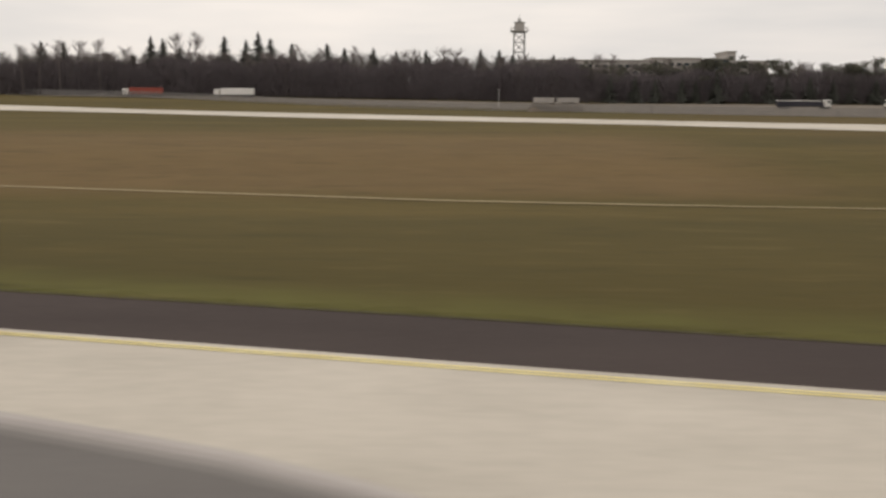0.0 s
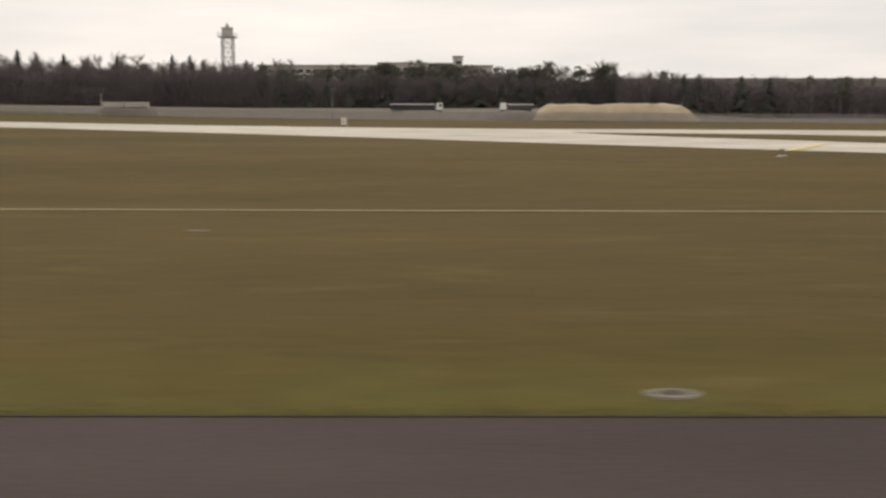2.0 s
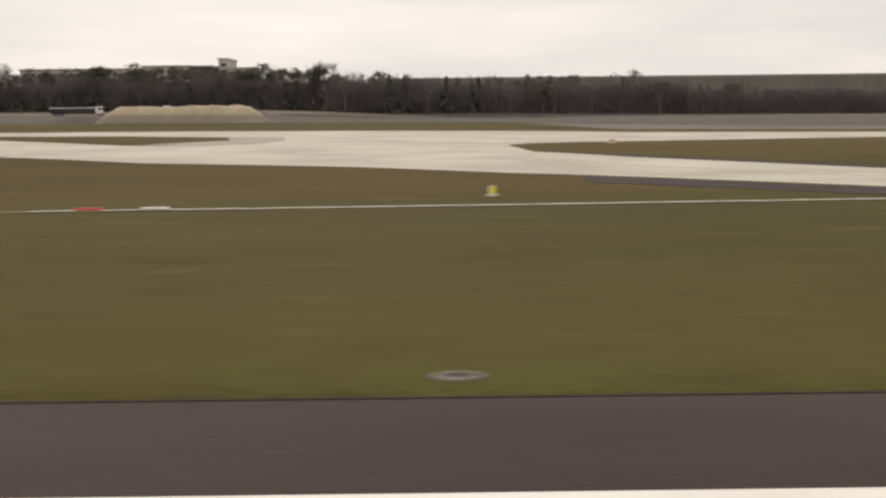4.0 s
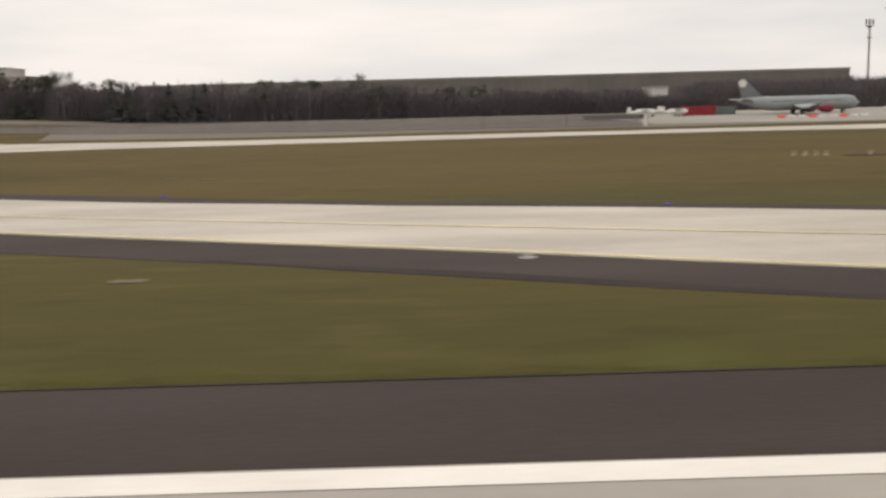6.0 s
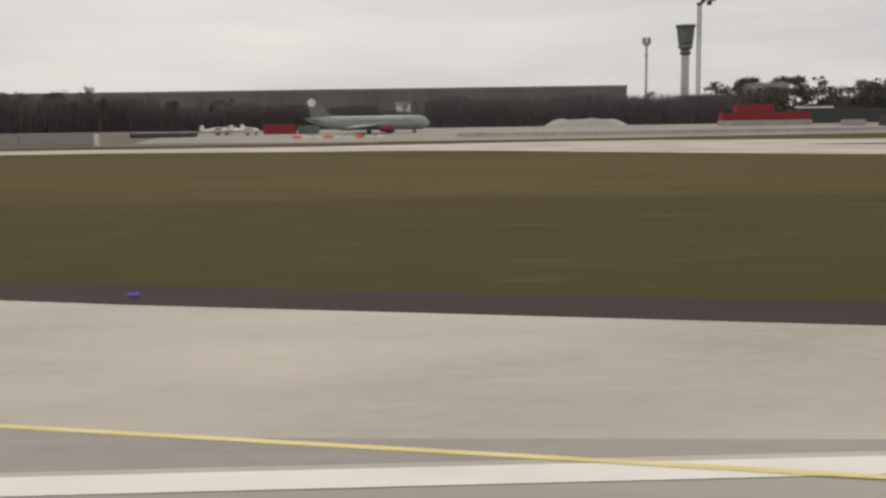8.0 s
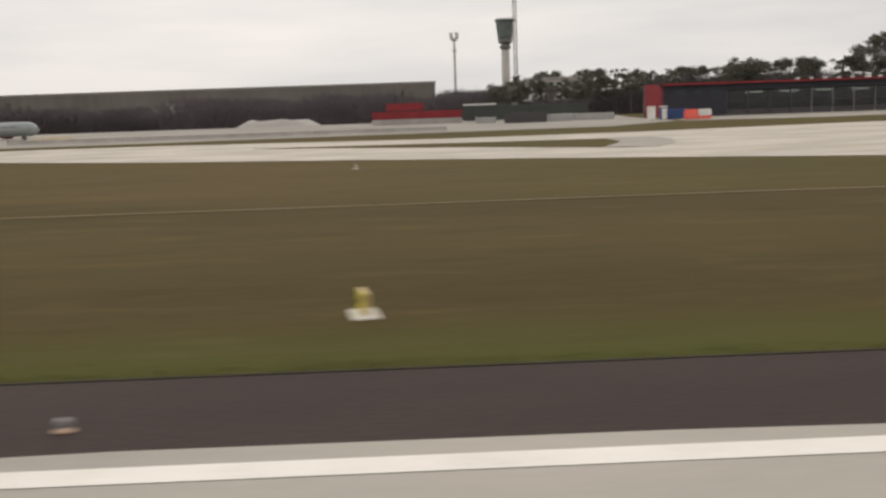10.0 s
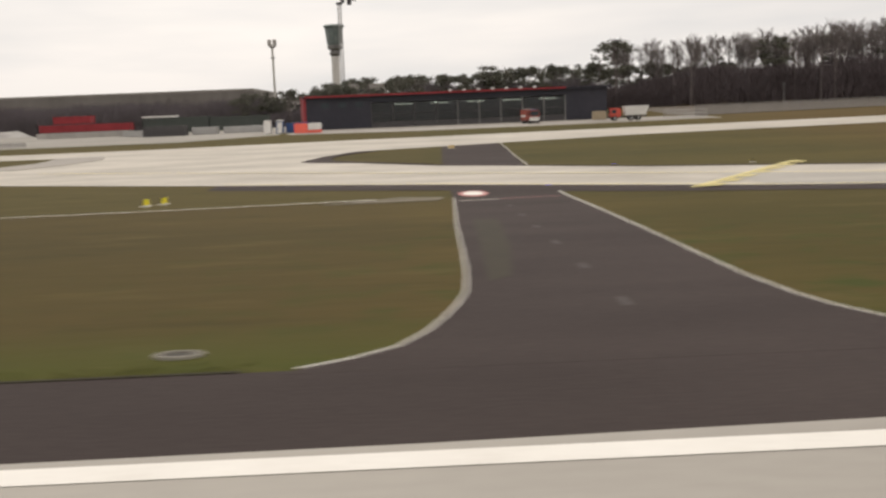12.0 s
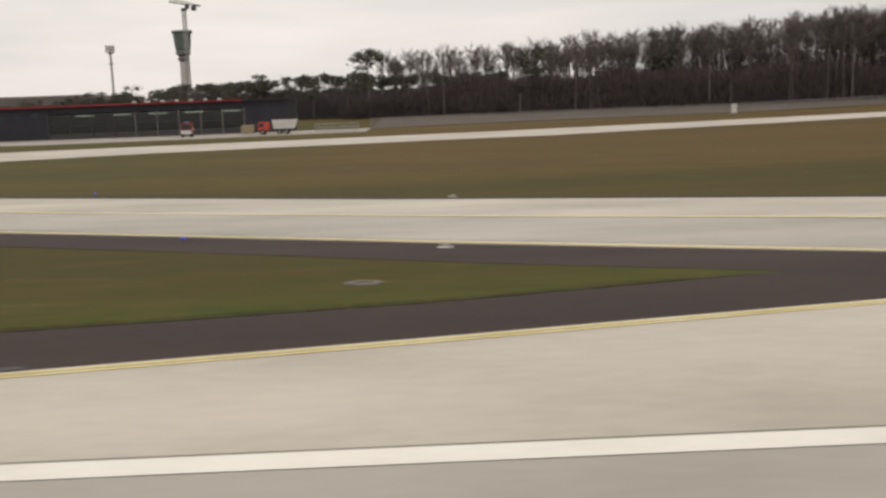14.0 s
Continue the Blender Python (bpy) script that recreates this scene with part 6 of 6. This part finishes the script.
def tipper(x, y):
    ob = empty("tipper_lorry", x, y, None, 180)
    part("chassis", boxes((-4.5, 1.6, -0.35, 0.35, 0.45, 0.65)), DARK_STEEL, ob)
    t = bmesh.new()
    lo = [t.verts.new(p) for p in ((-4.3, -0.62, 0.75), (-1.5, -0.62, 0.75), (-1.5, 0.62, 0.75), (-4.3, 0.62, 0.75))]
    hi = [t.verts.new(p) for p in ((-4.8, -0.8, 2.0), (-1.3, -0.8, 2.0), (-1.3, 0.8, 2.0), (-4.8, 0.8, 2.0))]
    t.faces.new(lo[::-1])
    t.faces.new(hi)
    for k in range(4):
        t.faces.new((lo[k], lo[(k + 1) % 4], hi[(k + 1) % 4], hi[k]))
    part("tipping_body", t, WHITE, ob, "pale grey tipping body")
    part("cab", boxes((-0.9, 0.7, -0.72, 0.72, 0.5, 1.75), bevel=0.14), ORANGE, ob, "orange-red cab")
    part("windscreen", boxes((0.68, 0.73, -0.6, 0.6, 1.05, 1.6)), GLASS_DARK, ob)
    for s in (-1, 1):
        part("side_window", boxes((-0.2, 0.5, s * 0.73 - 0.01, s * 0.73 + 0.01, 1.05, 1.55)), GLASS_DARK, ob)
    part("loading_shovel", boxes((1.2, 3.0, -0.8, 0.8, 0.25, 1.45), bevel=0.1), SAND, ob, "sand-coloured front box")
    wheels(ob, [(a, s * 0.6) for a in (0.0, -2.3, -3.3) for s in (-1, 1)], 0.36, 0.25)
    return tagged(ob, "tipper lorry with orange cab and pale tipping body", "lorry")


tipper(357.6, 135)
ob = empty("barred_gate", 364.8, 135.5)
for k in range(13):
    part("bar", tube(bmesh.new(), (k * 0.5, 0, 0), (k * 0.5, 0, 1.2), 0.04, 0.04, 5), STEEL, ob)
for z in (0.15, 0.65, 1.15):
    part("rail", boxes((0, 6.0, -0.05, 0.05, z, z + 0.08)), STEEL, ob)
tagged(ob, "grey barred steel gate beside the forecourt", "gate")


def airliner(x, y, z):
    """A narrow-body airliner without livery, nose along +x, standing on its wheels."""
    ob = empty("airliner", x, y, z)
    n, sides = 26, 20
    bm = bmesh.new()
    rings = []
    for i in range(n + 1):
        t = i / n
        px = -18.6 * (1 - t)
        if t > 0.9:
            r = 1.08 * math.sqrt(max(0.0, 1 - ((t - 0.9) / 0.1) ** 2)) + 0.02
            cz = 1.62 - (t - 0.9) * 1.6
        elif t < 0.3:
            r = 0.16 + 0.92 * math.sin(t / 0.3 * math.pi / 2) ** 0.85
            cz = 1.62 + 0.62 * (1 - t / 0.3) ** 1.3
        else:
            r, cz = 1.08, 1.62
        rings.append([bm.verts.new((px, r * math.cos(2 * math.pi * k / sides), cz + r * math.sin(2 * math.pi * k / sides))) for k in range(sides)])
    for p, q in zip(rings, rings[1:]):
        for k in range(sides):
            bm.faces.new((p[k], p[(k + 1) % sides], q[(k + 1) % sides], q[k]))
    bm.faces.new(rings[0])
    bm.faces.new(rings[-1][::-1])
    bmesh.ops.recalc_face_normals(bm, faces=bm.faces[:])
    part("fuselage", bm, PLANE_SKIN, ob, "unpainted grey-green fuselage", True)

    def slab_wing(pts, thick, axis):
        b = bmesh.new()
        d = Vector((0, 0, thick)) if axis == "z" else Vector((0, thick, 0))
        f = b.faces.new([b.verts.new(Vector(p) - d / 2) for p in pts])
        e = bmesh.ops.extrude_face_region(b, geom=[f])
        bmesh.ops.translate(b, vec=d, verts=[v for v in e["geom"] if isinstance(v, bmesh.types.BMVert)])
        bmesh.ops.recalc_face_normals(b, faces=b.faces[:])
        bmesh.ops.bevel(b, geom=b.edges[:], offset=thick * 0.3, segments=2, affect="EDGES")
        return b
    for s in (-1, 1):
        part("wing", slab_wing([(-6.6, s * 0.6, 1.45), (-10.4, s * 0.6, 1.3), (-12.2, s * 9.2, 0.95), (-11.2, s * 9.2, 1.0)], 0.24, "z"), PLANE_SKIN, ob)
        part("tailplane", slab_wing([(-16.0, s * 0.3, 2.1), (-18.0, s * 0.3, 2.15), (-18.8, s * 3.4, 2.4), (-18.0, s * 3.4, 2.4)], 0.12, "z"), PLANE_SKIN, ob)
        e = bmesh.new()
        lathe(e, [(0.42, 0), (0.56, 0.2), (0.6, 0.9), (0.5, 1.6), (0.3, 2.1)], 18)
        bmesh.ops.rotate(e, verts=e.verts[:], matrix=Matrix.Rotation(-math.pi / 2, 3, "Y"))
        bmesh.ops.translate(e, vec=(-5.4, s * 3.3, 0.75), verts=e.verts[:])
        part("engine", e, ENGINE_RED, ob, "engine under a red cover", True)
        part("pylon", boxes((-7.0, -5.9, s * 3.3 - 0.08, s * 3.3 + 0.08, 1.2, 1.5)), PLANE_SKIN, ob)
    part("fin", slab_wing([(-14.6, 0, 2.6), (-17.9, 0, 2.5), (-18.6, 0, 5.35), (-17.3, 0, 5.35)], 0.2, "y"), FIN_SKIN, ob, "darker grey tail fin")
    d = bmesh.new()
    lathe(d, [(0.6, -0.13), (0.6, 0.13)], 24)
    bmesh.ops.rotate(d, verts=d.verts[:], matrix=Matrix.Rotation(math.pi / 2, 3, "X"))
    bmesh.ops.translate(d, vec=(-17.75, 0, 4.75), verts=d.verts[:])
    part("fin_disc", d, WHITE, ob, "plain white disc on the fin")
    wm = mesh_of("cabin_window", boxes((-0.07, 0.07, -1.075, -1.02, 1.85, 2.05)), GLASS_DARK)
    for k in range(24):
        p = new("cabin_window", wm)
        p.parent, p.location = ob, (-3.2 - k * 0.45, 0, 0)
    part("cockpit_window", boxes((-1.1, -0.75, -0.6, 0.6, 1.95, 2.2), bevel=0.05), GLASS_DARK, ob)
    for gx_, gy_, w in ((-2.4, 0, 0.12), (-9.3, -1.9, 0.16), (-9.3, 1.9, 0.16)):
        part("gear_strut", tube(bmesh.new(), (gx_, gy_, 0.2), (gx_, gy_ * 0.9, 1.0), 0.07, 0.07, 6), STEEL, ob)
    wheels(ob, [(-2.4, -0.12), (-2.4, 0.12), (-9.3, -2.05), (-9.3, -1.75), (-9.3, 1.75), (-9.3, 2.05)], 0.3, 0.16)
    return tagged(ob, "unpainted grey-green airliner with red engine covers, parked", "aircraft")


airliner(218.8, 145.6, terr(212, 145) + 0.02)


def small_plane(x, y, turn):
    ob = empty("small_aircraft", x, y, None, turn)
    f = bmesh.new()
    lathe(f, [(0.05, 0), (0.3, 0.5), (0.42, 1.6), (0.36, 2.6), (0.12, 4.4)], 12)
    bmesh.ops.rotate(f, verts=f.verts[:], matrix=Matrix.Rotation(-math.pi / 2, 3, "Y"))
    bmesh.ops.translate(f, vec=(0, 0, 0.75), verts=f.verts[:])
    part("fuselage", f, WHITE, ob, "", True)
    part("wing", boxes((-2.2, -1.3, -3.0, 3.0, 1.12, 1.2), bevel=0.03), WHITE, ob)
    part("tailplane", boxes((-4.4, -3.9, -1.0, 1.0, 0.8, 0.85), bevel=0.02), WHITE, ob)
    part("fin", boxes((-4.4, -3.8, -0.04, 0.04, 0.8, 1.55), bevel=0.02), WHITE, ob)
    part("canopy", boxes((-1.9, -1.0, -0.33, 0.33, 1.0, 1.14), bevel=0.05), GLASS_DARK, ob)
    wheels(ob, [(-0.5, 0), (-1.8, -0.6), (-1.8, 0.6)], 0.18, 0.1)
    for gx_, gy_ in ((-0.5, 0), (-1.8, -0.6), (-1.8, 0.6)):
        part("gear_strut", tube(bmesh.new(), (gx_, gy_, 0.18), (gx_, gy_ * 0.4, 0.6), 0.04, 0.04, 5), STEEL, ob)
    tagged(ob, "small white light aircraft parked on pale ground", "aircraft", "light aircraft")


small_plane(188.3, 147, 0)
small_plane(193.0, 146, 10)
small_plane(185.6, 150, 190)


# ---------------------------------------------------------------- heaps
def heap(x, y, w, d, h, mat, label, seed, flat=0.0):
    """A tipped heap with an uneven crest."""
    r_ = random.Random(seed)
    bm = bmesh.new()
    nx, ny = 28, 10
    grid = []
    for i in range(nx + 1):
        row = []
        for j in range(ny + 1):
            u, v = i / nx * 2 - 1, j / ny * 2 - 1
            k = max(0, 1 - abs(u) ** (2 + flat)) * max(0, 1 - v * v)
            z = h * min(1.0, k * (1.15 if flat == 0 else 1.6)) * (1 + 0.25 * noise.noise((u * 4 + seed, v * 3, seed)))
            px, py = x + u * w / 2, y + v * d / 2
            row.append(bm.verts.new((px, py, terr(px, py) + z - 0.05 + 0.06 * r_.random() * (k > 0.02))))
        grid.append(row)
    for i in range(nx):
        for j in range(ny):
            bm.faces.new((grid[i][j], grid[i + 1][j], grid[i + 1][j + 1], grid[i][j + 1]))
    ob = part("mound", bm, mat, None, "", True)
    return tagged(ob, label, "heap", "heaps of earth and gravel")


heap(-42.1, 181.5, 11.0, 4, 3.86 - terr(-42.1, 181.5), GRAVEL, "low grey earth bank carrying parked trailers", 8, 4.0)
heap(45.5, 161, 28, 9, 2.5, SAND, "broad sand-coloured heap of earth behind the fence", 1, 2.0)
heap(29, 161, 11, 6, 1.4, GRAVEL, "low dark earth heap beside the sand heap", 2)
heap(249, 184, 17, 9, 2.7 - terr(249, 184), RUBBLE, "pale grey gravel heap on the building site", 3, 0.4)
heap(225, 134, 9, 4, 0.6, SAND, "low flat sand heap on the building site", 5)
